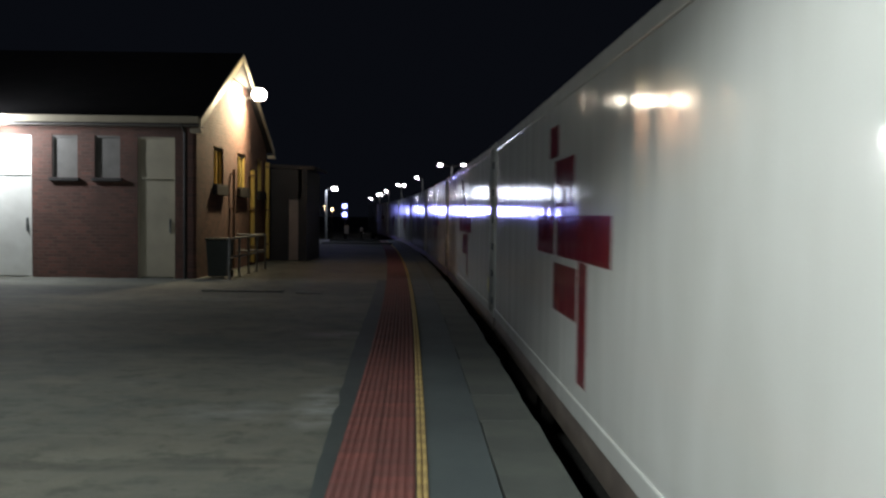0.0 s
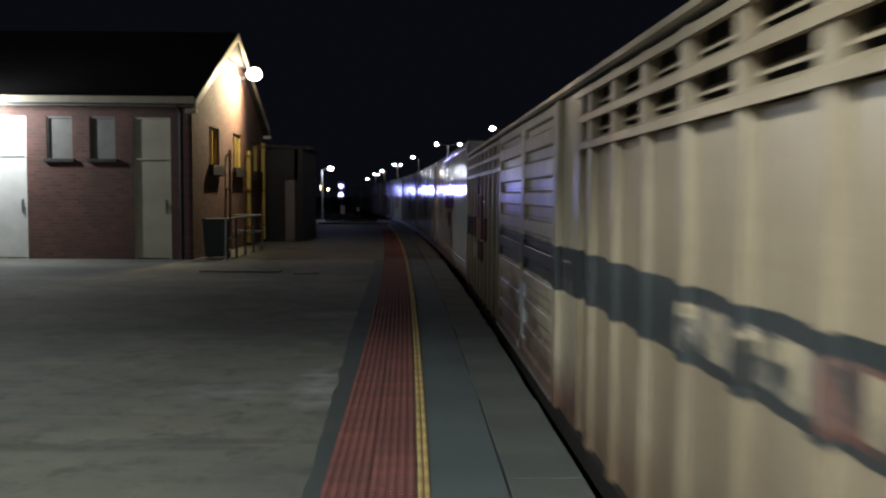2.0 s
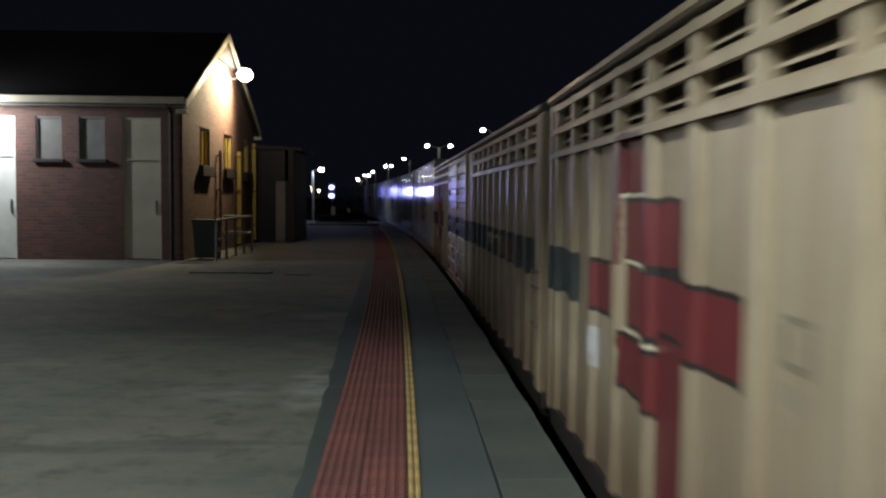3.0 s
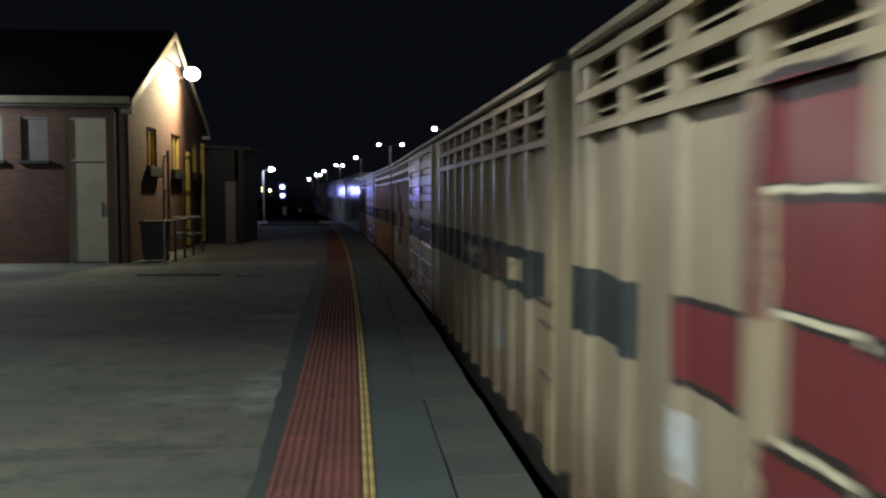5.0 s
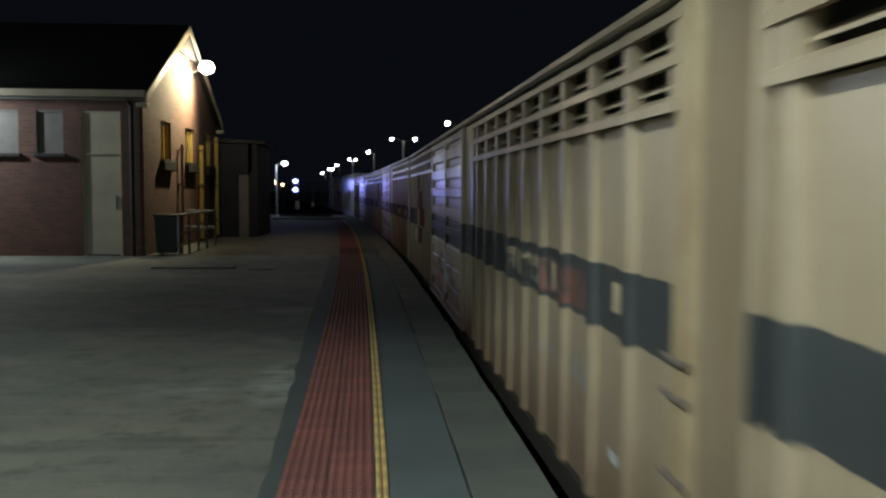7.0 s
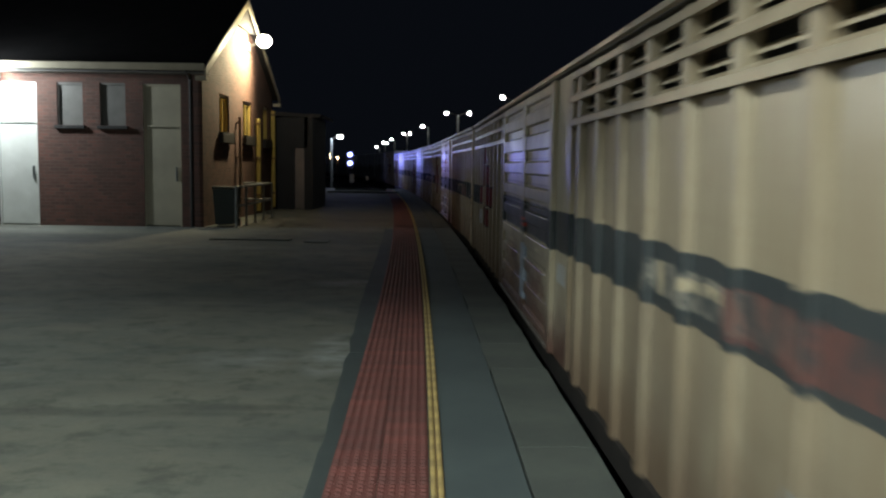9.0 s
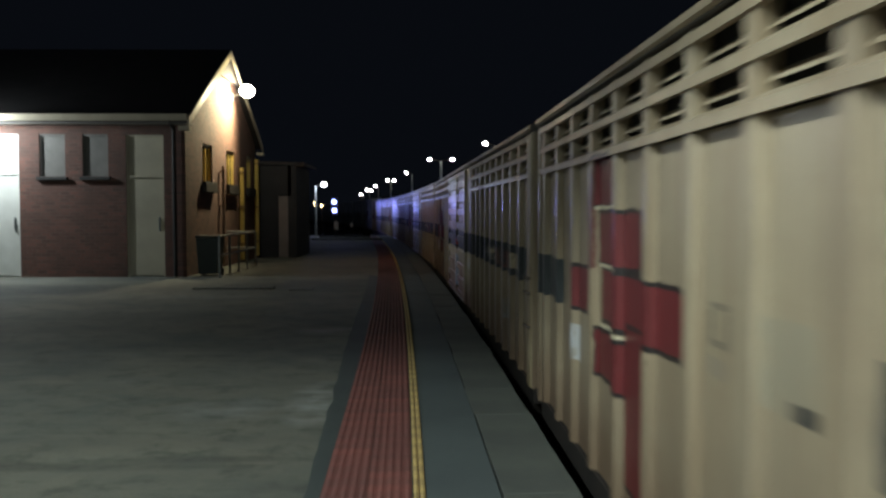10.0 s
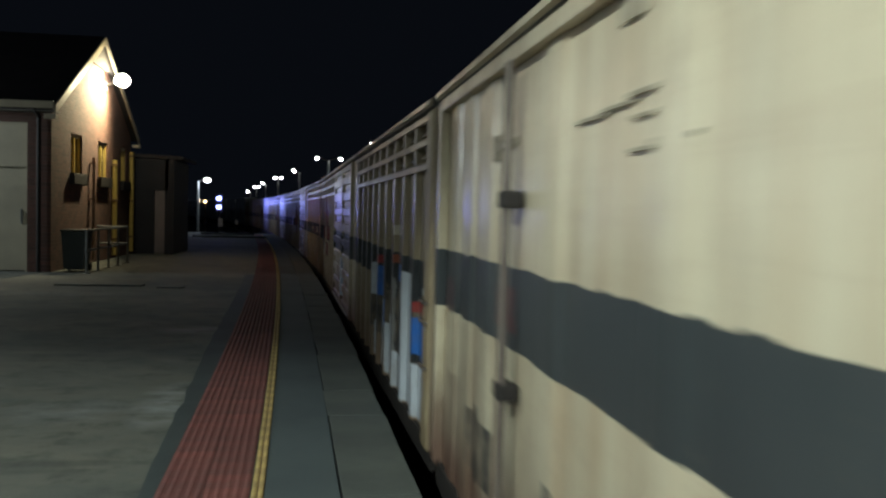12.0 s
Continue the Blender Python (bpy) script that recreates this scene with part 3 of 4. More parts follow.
def ribbed(bm, u0, u1, z0, z1, x, ribs, depth=0.055, rib=0.10):
    """A pressed panel from u0 to u1 with upright ribs at the places given, standing proud of x by depth."""
    prof = [(u0, 0)]
    for c in ribs:
        prof += [(c - rib * 0.8, 0.0), (c - rib * 0.5, depth * 0.9), (c - rib * 0.3, depth), (c + rib * 0.3, depth), (c + rib * 0.5, depth * 0.9), (c + rib * 0.8, 0.0)]
    prof.append((u1, 0))
    lo = [bm.verts.new((x - d, -u, z0)) for u, d in prof]
    hi = [bm.verts.new((x - d, -u, z1)) for u, d in prof]
    for i in range(len(prof) - 1):
        bm.faces.new((lo[i], lo[i + 1], hi[i + 1], hi[i]))


def van_shell(v, mat, roof_mat):
    """Core, roof, ends and running gear that both kinds of van share."""
    # solid core, near-black so the shade behind the louvres is in its colour
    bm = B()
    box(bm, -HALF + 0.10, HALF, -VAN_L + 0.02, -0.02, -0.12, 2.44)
    part("body", bm, M["inner_shade"], v, "near-black core standing in for shade behind the side panels")
    bm = B()
    prof = [(-HALF - 0.02, 2.44), (-HALF - 0.02, 2.50), (-1.1, 2.62), (-0.6, 2.72), (0, 2.76), (0.6, 2.72), (1.1, 2.62), (HALF + 0.02, 2.50), (HALF + 0.02, 2.44)]
    prism(bm, prof, "y", -VAN_L, 0)
    part("roof", bm, roof_mat, v, "weathered curved steel roof")
    bm = B()
    prism(bm, [(-HALF - 0.045, 2.455), (-HALF - 0.045, 2.49), (-HALF - 0.021, 2.505), (-HALF - 0.021, 2.445)], "y", -VAN_L, 0)
    part("rain_gutter", bm, mat, v, "cream rain gutter under the roof")
    for y0, y1 in ((-0.06, 0.0), (-VAN_L, -VAN_L + 0.06)):
        bm = B()
        box(bm, -HALF, HALF, y0, y1, -0.15, 2.44, 0.01)
        part("end_wall", bm, mat, v)
    bm = B()
    box(bm, -HALF + 0.02, -HALF + 0.2, -VAN_L, 0, -0.3, -0.12, 0.01)
    part("sole_bar", bm, M["under"], v, "grimy dark side sill")
    bm = B()
    box(bm, -0.5, 0.5, -VAN_L + 0.2, -0.2, -0.55, -0.13)
    box(bm, -1.1, 0.9, -11.5, -7, -0.8, -0.3, 0.03)
    part("underframe", bm, M["under"], v)
    for y in (-2.6, -VAN_L + 2.6):
        bogie(v, y)
    for y, d in ((0, 1), (-VAN_L, -1)):
        bm = B()
        box(bm, -0.15, 0.15, y if d > 0 else y - 0.36, y + 0.36 if d > 0 else y, -0.35, -0.1, 0.03)
        part("coupler", bm, M["under"], v)


def louvre_section(v, u0, u1, ribs, mat):
    bm = B()
    ribbed(bm, u0, u1, -0.12, 1.99, -HALF + 0.055, ribs)
    part("side_panel", bm, mat, v, "ribbed cream steel side panel")
    for z0, z1 in ((2.36, 2.44), (2.175, 2.255), (1.985, 2.065)):
        bm = B()
        prism(bm, [(-HALF - 0.014, z0), (-HALF - 0.012, z0 + 0.048), (-HALF + 0.035, z1), (-HALF + 0.07, z1), (-HALF + 0.04, z0 + 0.01)], "y", -u1, -u0)
        part("louvre_slat", bm, mat, v)
    for z in (2.285, 2.10):
        bm = B()
        prism(bm, [(-HALF + 0.05, z), (-HALF + 0.05, z + 0.012), (-HALF + 0.09, z + 0.045), (-HALF + 0.09, z + 0.02)], "y", -u1, -u0)
        part("inner_slat", bm, mat, v)
    for u in [u0 + 0.06] + ribs + [u1 - 0.06]:
        bm = B()
        box(bm, -HALF + 0.0, -HALF + 0.09, -u - 0.055, -u + 0.055, 1.98, 2.43, 0.008)
        part("louvre_post", bm, mat, v)


def louvre_door(v, u0, u1, mat):
    """A sliding door: a recessed sheet between two stiles, crossed by flat raised bars."""
    bm = B()
    x = -HALF
    box(bm, x + 0.012, x + 0.08, -u1, -u0, -0.1, 2.43)
    d = part("door", bm, mat, v, "cream sliding door with raised bars and a charcoal band")
    for a, b in ((u0, u0 + 0.13), (u1 - 0.13, u1)):
        bm = B()
        box(bm, x - 0.026, x + 0.011, -b, -a, -0.1, 2.42, 0.01)
        part("stile", bm, mat, d)
    for z0, z1 in ((2.33, 2.42), (2.10, 2.24), (1.825, 1.985), (1.56, 1.69), (1.285, 1.41), (1.01, 1.14), (0.74, 0.865), (0.465, 0.59), (0.19, 0.315), (-0.1, 0.04)):
        bm = B()
        prism(bm, [(x + 0.011, z0 - 0.01), (x - 0.014, z0), (x - 0.019, z0 + 0.01), (x - 0.019, z1 - 0.01), (x - 0.014, z1), (x + 0.011, z1 + 0.014)], "y", -u1 + 0.131, -u0 - 0.131)
        part("slat", bm, mat, d)
    bm = B()
    rod(bm, (x - 0.012, -u0 - 0.14, 1.215), (x - 0.012, -u1 + 0.14, 1.215), 0.008, n=6)
    part("guide_rail", bm, M["hinge"], d, "thin worn steel rail across the band")


def louvre_van(mat):
    v = thing("louvre_van", "cream louvre-sided freight van, charcoal band and red sign, weathered", "freight van", "louvre vans of the train")
    van_shell(v, mat, M["van_roof"])
    louvre_section(v, 0.07, 6.28, [0.2 + 0.7 * i for i in range(9)], mat)
    louvre_door(v, 6.30, 8.60, mat)
    louvre_door(v, 8.62, 10.68, mat)
    bm = B()
    box(bm, -HALF - 0.035, -HALF + 0.09, -10.82, -10.70, -0.1, 2.43, 0.015)
    part("door_post", bm, mat, v)
    bm = B()
    box(bm, -HALF - 0.03, -HALF + 0.02, -8.655, -8.565, 0.86, 1.25, 0.01)
    part("door_lock", bm, mat, v, "charcoal lock plate where the doors meet")
    bm = B()
    box(bm, -HALF + 0.015, -HALF + 0.09, -11.5, -10.83, -0.1, 2.43)
    part("plain_panel", bm, mat, v)
    louvre_section(v, 11.51, VAN_L - 0.26, [11.89 + 0.68 * i for i in range(9)], mat)
    bm = B()
    box(bm, -HALF - 0.02, -HALF + 0.09, -VAN_L + 0.005, -VAN_L + 0.25, -0.15, 2.43, 0.03)
    part("corner_post", bm, M["rusty_post"], v, "rounded rusty corner post")
    bm = B()
    box(bm, -HALF - 0.02, -HALF + 0.06, -0.066, -0.004, -0.15, 2.43, 0.01)
    part("corner_post", bm, mat, v)
    for z in (0.97, 0.82, 0.48):
        bm = B()
        for dy in (0, 0.2):
            rod(bm, (-HALF, -VAN_L + 0.03 + dy, z), (-HALF - 0.045, -VAN_L + 0.03 + dy, z), 0.012, n=6)
        rod(bm, (-HALF - 0.045, -VAN_L + 0.01, z), (-HALF - 0.045, -VAN_L + 0.25, z), 0.014, n=6)
        part("grab_rail", bm, M["sill"], v)
    bm = B()
    rod(bm, (-HALF - 0.03, -6.3, -0.06), (-HALF - 0.03, -10.68, -0.06), 0.025, n=8)
    part("door_rail", bm, M["sill"], v)
    return v


def decal(v, name, u0, u1, z0, z1, mat, x=None, label=""):
    bm = B()
    x = -HALF - 0.004 if x is None else x
    box(bm, x, x + 0.012, -u1, -u0, z0, z1)
    return part(name, bm, M[mat], v, label)


def white_container():
    c = thing("container", "white refrigerated freight container with red sign, shiny and clean", "container", "white containers of the train")
    L, h = 12.19, 1.24
    bm = B()
    box(bm, -h + 0.03, h - 0.03, -L + 0.08, -0.05, 0.12, 2.74)
    part("body", bm, M["white"], c)
    bm = B()
    n = 24
    xs = [-h + 0.0 for i in range(n + 1)]
    lo = [bm.verts.new((xs[i], -0.1 - (L - 0.2) * i / n, 0.2)) for i in range(n + 1)]
    hi = [bm.verts.new((xs[i], -0.1 - (L - 0.2) * i / n, 2.68)) for i in range(n + 1)]
    for i in range(n):
        bm.faces.new((lo[i], lo[i + 1], hi[i + 1], hi[i]))
    part("side_panel", bm, M["white"], c, "glossy white side panel with red sign blocks", smooth=True)
    for z0, z1 in ((0.05, 0.2), (2.68, 2.80)):
        bm = B()
        box(bm, -h - 0.015, -h + 0.06, -L, 0, z0, z1, 0.012)
        part("side_rail", bm, M["white"], c)
    bm = B()
    box(bm, -h, h, -L + 0.02, -0.02, 2.74, 2.82, 0.01)
    part("roof", bm, M["white"], c)
    bm = B()
    box(bm, -h - 0.02, -h + 0.12, -L, -L + 0.1, 0.05, 2.82, 0.008)
    part("corner_post", bm, M["white"], c)
    bm = B()
    box(bm, -h - 0.03, -h + 0.14, -0.13, 0.0, 0.05, 2.82)
    bmesh.ops.bevel(bm, geom=[e for e in bm.edges if abs(e.verts[0].co.z - e.verts[1].co.z) > 1], offset=0.055, segments=6, affect="EDGES", profile=0.5)
    part("corner_post", bm, M["white"], c, "rounded glossy corner post", smooth=True)
    bm = B()
    box(bm, -h + 0.03, h - 0.03, -L - 0.02, -L + 0.07, 0.15, 2.72, 0.01)
    end = part("end_door", bm, M["white"], c)
    for i, z in enumerate((0.28, 0.72, 1.16, 1.60, 2.04, 2.48)):
        bm = B()
        box(bm, -h - 0.035, -h + 0.14, -L - 0.06, -L + 0.03, z - 0.06, z + 0.06, 0.012)
        part("hinge", bm, M["hinge"], end, "grey steel hinge block")
    bm = B()
    rod(bm, (-h - 0.03, -L - 0.035, 0.12), (-h - 0.03, -L - 0.035, 2.74), 0.026, n=14)
    part("hinge_pin", bm, M["white_hinge"], end, "white round hinge pin", smooth=True)
    bm = B()
    rod(bm, (-h + 0.2, -L - 0.06, 0.2), (-h + 0.2, -L - 0.06, 2.7), 0.022, n=8)
    part("locking_bar", bm, M["white_hinge"], end)
    bm = B()
    box(bm, -h - 0.004, -h + 0.01, -L + 0.62, -L + 0.42, 0.38, 0.62)
    part("warning_label", bm, M["label_yellow"], c, "small yellow warning label")
    return c


def flat_wagon():
    w = thing("flat_wagon", "low grimy container flat wagon under a white container", "flat wagon", "flat wagons of the train")
    L = 12.3
    for sx in (-1, 1):
        bm = B()
        a, b = sorted((sx * 1.22, sx * 1.08))
        box(bm, a, b, -L, 0, -0.22, 0.045, 0.01)
        part("sole_bar", bm, M["sill"], w, "grimy brown side sill")
    bm = B()
    box(bm, -1.07, 1.07, -L + 0.1, -0.1, -0.15, 0.03)
    box(bm, -0.4, 0.4, -L, 0, -0.55, -0.16)
    part("deck", bm, M["under"], w)
    for y in (-1.7, -L + 1.7):
        bogie(w, y)
    for y in (0, -L - 0.15):
        bm = B()
        box(bm, -0.13, 0.13, y, y + 0.15, -0.32, -0.12)
        part("coupler", bm, M["under"], w)
    return w


def box_van():
    v = thing("box_van", "cream flat-sided freight van with charcoal band, scratched and marked", "freight van")
    van_shell(v, M["box"], M["van_roof"])
    bm = B()
    ribbed(bm, 0.05, VAN_L - 0.05, -0.12, 2.43, -HALF + 0.05, [0.45, 0.95, 1.5] + [2.75 + 1.15 * i for i in range(13)], 0.018, 0.22)
    part("side_panel", bm, M["box"], v, "shallow-ribbed cream side panel")
    bm = B()
    box(bm, -HALF - 0.01, -HALF + 0.06, -VAN_L, 0, 2.36, 2.45, 0.012)
    part("cornice", bm, M["box"], v)
    bm = B()
    rod(bm, (-HALF - 0.03, -2.22, -0.05), (-HALF - 0.03, -2.22, 2.35), 0.022, n=8)
    rodob = part("locking_bar", bm, M["sill"], v, "rusty upright locking bar")
    for z in (0.83, 1.72):
        bm = B()
        box(bm, -HALF - 0.055, -HALF + 0.04, -2.3, -2.14, z - 0.04, z + 0.04, 0.015)
        part("latch", bm, M["under"], rodob)
    bm = B()
    box(bm, -HALF - 0.02, -HALF + 0.05, -0.09, -0.0, -0.12, 2.43, 0.01)
    part("corner_post", bm, M["box"], v)
    for u0, u1, z0, z1, mat in ((3.05, 3.35, 1.985, 1.998, "faint"), (3.3, 3.6, 2.0, 2.012, "faint"), (3.55, 3.85, 2.02, 2.035, "faint"), (3.6, 3.85, 1.95, 1.962, "faint"), (3.58, 3.8, 1.85, 1.862, "faint"),
                                (3.75, 4.05, 1.865, 1.88, "faint"), (3.48, 3.66, 2.26, 2.36, "faint"), (1.45, 1.75, 1.93, 2.06, "faint"), (1.7, 2.1, 1.98, 2.02, "faint")):
        decal(v, "faded_marking", u0, u1, z0, z1, mat, -HALF + 0.034, "faded stencilled marking")
    return v


van_a, van_b, van_c = louvre_van(M["van_a"]), louvre_van(M["van_b"]), louvre_van(M["van_c"])
tagged(van_b, "cream louvre-sided freight van, charcoal band, red sign, scrawled low down")
tagged(van_c, "cream louvre-sided freight van with blue and white graffiti")
vans = [van_a, van_b, copy_thing(van_a, pose(0, 0, 0)), copy_thing(van_b, pose(0, 0, 0)), van_c]
tail = box_van()
box_c = white_container()
whites = [box_c] + [copy_thing(box_c, pose(0, 0, 0)) for _ in range(7)]
flat = flat_wagon()
flats = [flat] + [copy_thing(flat, pose(0, 0, 0)) for _ in range(7)]


def motions():
    ticks = [i * 0.5 for i in range(25)]
    for k, v in enumerate(vans + [tail]):
        walk(v, [(t, at_track(3.5 + (0.2 if v is tail else 0) + travel(t) - k * PITCH, VAN_L)) for t in ticks])
    for k, (c, w) in enumerate(zip(whites, flats)):
        y = 4.1 + 12.19 + k * 12.62
        walk(c, [(t, at_track(y + travel(t), 12.19)) for t in ticks])
        walk(w, [(t, at_track(y + 0.055 + travel(t), 12.3)) for t in ticks])


# ---- brick station building ----
GX, FY = -6.1, 22.0


def wall_with_holes(bm, axis, at, thick, a0, a1, z0, z1, holes):
    """A wall with real holes, as one closed shell. axis x: runs along x at y=at; axis y: runs along y at x=at."""
    aa = sorted({a0, a1, *[h[0] for h in holes], *[h[1] for h in holes]})
    zz = sorted({z0, z1, *[h[2] for h in holes], *[h[3] for h in holes]})
    made = {}

    def vert(i, k, side):
        if (i, k, side) not in made:
            d = at + (thick if axis == "x" else -thick) * side
            made[i, k, side] = bm.verts.new((aa[i], d, zz[k]) if axis == "x" else (d, aa[i], zz[k]))
        return made[i, k, side]

    def solid(i, k):
        if not (0 <= i < len(aa) - 1 and 0 <= k < len(zz) - 1):
            return False
        return not any(h[0] <= aa[i] and h[1] >= aa[i + 1] and h[2] <= zz[k] and h[3] >= zz[k + 1] for h in holes)

    for i in range(len(aa) - 1):
        for k in range(len(zz) - 1):
            if not solid(i, k):
                continue
            ring = ((i, k), (i + 1, k), (i + 1, k + 1), (i, k + 1))
            for side in (0, 1):
                bm.faces.new([vert(*p, side) for p in ring])
            for p, q, di, dk in ((0, 1, 0, -1), (1, 2, 1, 0), (2, 3, 0, 1), (3, 0, -1, 0)):
                if not solid(i + di, k + dk):
                    bm.faces.new((vert(*ring[p], 0), vert(*ring[q], 0), vert(*ring[q], 1), vert(*ring[p], 1)))


def station_building():
    b = thing("station_building", "red-brick station building with a gable, floodlit at night", "building")
    bm = B()
    doors = [(-7.58, -6.64, 0.0, 3.56), (-11.25, -10.24, 0.0, 3.58)]
    wins = [(-9.73, -9.09, 2.52, 3.58), (-8.66, -8.02, 2.52, 3.58)]
    wall_with_holes(bm, "x", FY, 0.3, -19.0, GX - 0.3, 0, 3.95, doors + wins)
    part("front_wall", bm, M["brick_front"], b, "dark red-brown brick wall")
    bm = B()
    gw = [(23.66, 24.75, 2.46, 3.49), (26.45, 27.65, 2.46, 3.50), (29.4, 30.25, 2.43, 3.52)]
    wall_with_holes(bm, "y", GX, 0.3, FY, 30.9, 0, 3.95, gw)
    part("gable_wall", bm, M["brick_gable"], b, "brick gable wall lit warm by a floodlight")
    bm = B()
    prism(bm, [(FY, 3.95), (30.9, 3.95), (26.4, 6.28)], "x", GX - 0.3, GX)
    part("gable_top", bm, M["brick_gable"], b, "brick gable top under the floodlight")
    bm = B()
    box(bm, -19, GX - 0.3, 30.65, 30.9, 0, 3.95)
    part("back_wall", bm, M["brick_front"], b)
    bm = B()
    box(bm, -19.3, -19, FY, 30.9, 0, 3.95)
    part("far_wall", bm, M["brick_front"], b)
    bm = B()
    for s in (-1, 1):
        y0, y1 = (FY - 0.45, 26.3) if s < 0 else (31.15, 26.3)
        prism(bm, [(y0, 3.83), (y1, 6.33), (y1, 6.46), (y0, 3.96)], "x", -19.4, GX + 0.19)
    part("roof", bm, M["roof"], b, "dark pitched roof")
    bm = B()
    box(bm, -19.3, GX + 0.2, FY - 0.56, FY - 0.46, 3.86, 4.03, 0.015)
    part("gutter", bm, M["cream"], b, "cream eaves gutter")
    bm = B()
    box(bm, -19.3, GX + 0.19, FY - 0.44, FY - 0.002, 3.80, 3.84)
    part("soffit", bm, M["board"], b)
    for s in (-1, 1):
        bm = B()
        y0 = FY - 0.5 if s < 0 else 31.2
        prism(bm, [(y0, 3.74), (26.3, 6.24), (26.3, 6.44), (y0, 3.94)], "x", GX + 0.2, GX + 0.24)
        part("bargeboard", bm, M["cream"], b, "cream bargeboard")
        bm = B()
        box(bm, GX + 0.0, GX + 0.26, y0 - 0.1, y0 + 0.1, 3.62, 3.73, 0.01)
        part("bracket", bm, M["cream"], b)
    bm = B()
    prism(bm, [(25.1, 5.55), (27.5, 5.55), (26.3, 6.2)], "x", GX + 0.12, GX + 0.16)
    part("gable_screen", bm, M["roof"], b, "dark boarded screen in the gable top")
    # doors of the front wall
    for x0, x1, mat, zt, name in ((-7.58, -6.64, "grey_door", 2.49, "pale grey painted door"), (-11.25, -10.24, "white_door", 2.56, "white painted door under a lamp")):
        bm = B()
        box(bm, x0 + 0.05, x1 - 0.05, FY + 0.05, FY + 0.10, 0.03, zt, 0.006)
        d = part("door", bm, M[mat], b, name)
        bm = B()
        for a, c in ((x0, x0 + 0.05), (x1 - 0.05, x1)):
            box(bm, a, c, FY + 0.02, FY + 0.12, 0, 3.57)
        box(bm, x0 + 0.05, x1 - 0.05, FY + 0.02, FY + 0.12, zt + 0.01, zt + 0.05)
        box(bm, x0 + 0.05, x1 - 0.05, FY + 0.02, FY + 0.12, 3.52, 3.57)
        part("door_frame", bm, M[mat], d)
        bm = B()
        box(bm, x0 + 0.05, x1 - 0.05, FY + 0.05, FY + 0.09, zt + 0.05, 3.52)
        part("transom_panel", bm, M[mat], d)
        bm = B()
        box(bm, x1 - 0.16, x1 - 0.11, FY + 0.035, FY + 0.05, 1.15, 1.5)
        rod(bm, (x1 - 0.135, FY - 0.01, 1.22), (x1 - 0.135, FY - 0.01, 1.45), 0.014, n=8)
        part("handle", bm, M["galv"], d)
    for x0, x1 in ((-9.73, -9.09), (-8.66, -8.02)):
        bm = B()
        box(bm, x0, x1, FY + 0.06, FY + 0.1, 2.52, 3.58)
        w = part("window", bm, M["board"], b, "window closed with a painted board")
        bm = B()
        for q in ((x0, x0 + 0.04, 2.52, 3.58), (x1 - 0.04, x1, 2.52, 3.58)):
            box(bm, q[0], q[1], FY + 0.02, FY + 0.06, q[2], q[3])
        box(bm, x0 + 0.04, x1 - 0.04, FY + 0.02, FY + 0.06, 3.53, 3.58)
        part("window_frame", bm, M["board"], w)
        bm = B()
        box(bm, x0 - 0.06, x1 + 0.06, FY - 0.08, FY + 0.1, 2.43, 2.515, 0.01)
        part("window_sill", bm, M["dark"], w)
    for y0, y1, z0, z1 in gw:
        bm = B()
        box(bm, GX - 0.16, GX - 0.12, y0, y1, z0, z1)
        w = part("window", bm, M["glass"], b, "sash window, cream frame coloured yellow for the lamplight on it")
        bm = B()
        for q in ((y0, y0 + 0.09), (y1 - 0.09, y1), ((y0 + y1) / 2 - 0.03, (y0 + y1) / 2 + 0.03)):
            box(bm, GX - 0.118, GX - 0.05, q[0], q[1], z0, z1)
        box(bm, GX - 0.118, GX - 0.05, y0 + 0.09, y1 - 0.09, z1 - 0.09, z1)
        # cream frame in yellow: the floodlight's warm light is put into its colour
        part("window_frame", bm, M["yellow_pipe_lit_frame"], w)
        bm = B()
        box(bm, GX + 0.002, GX + 0.13, y0 - 0.1, y1 + 0.1, z0 - 0.3, z0 - 0.04, 0.02)
        part("window_box", bm, M["dark"], w, "dark box under the window")
        bm = B()
        box(bm, GX - 0.05, GX + 0.12, y0 - 0.06, y1 + 0.06, z0 - 0.04, z0, 0.008)
        part("window_sill", bm, M["dark"], w)
    for y, z0, z1, mat, r in ((25.6, 0.1, 2.95, "brown_pipe", 0.04), (28.15, 0.1, 3.04, "yellow_pipe_lit_frame", 0.075), (30.6, 0.1, 3.45, "yellow_pipe_lit_frame", 0.075)):
        bm = B()
        rod(bm, (GX + 0.1, y, z0), (GX + 0.1, y, z1), r, n=14)
        p = part("pipe", bm, M[mat], b, "painted wall pipe")
        for z in (0.6, 1.8, z1 - 0.15):
            bm = B()
            box(bm, GX + 0.002, GX + 0.12 + r, y - r - 0.02, y + r + 0.02, z - 0.025, z + 0.025)
            part("clip", bm, M["brown_pipe"], p)
    bm = B()
    rod(bm, (-6.36, FY - 0.08, 0.0), (-6.36, FY - 0.08, 3.7), 0.05, n=12)
    rod(bm, (-6.36, FY - 0.08, 3.7), (-6.36, FY - 0.5, 3.9), 0.05, n=12)
    part("downpipe", bm, M["dark"], b, "dark rainwater downpipe")
    return b


station_building()


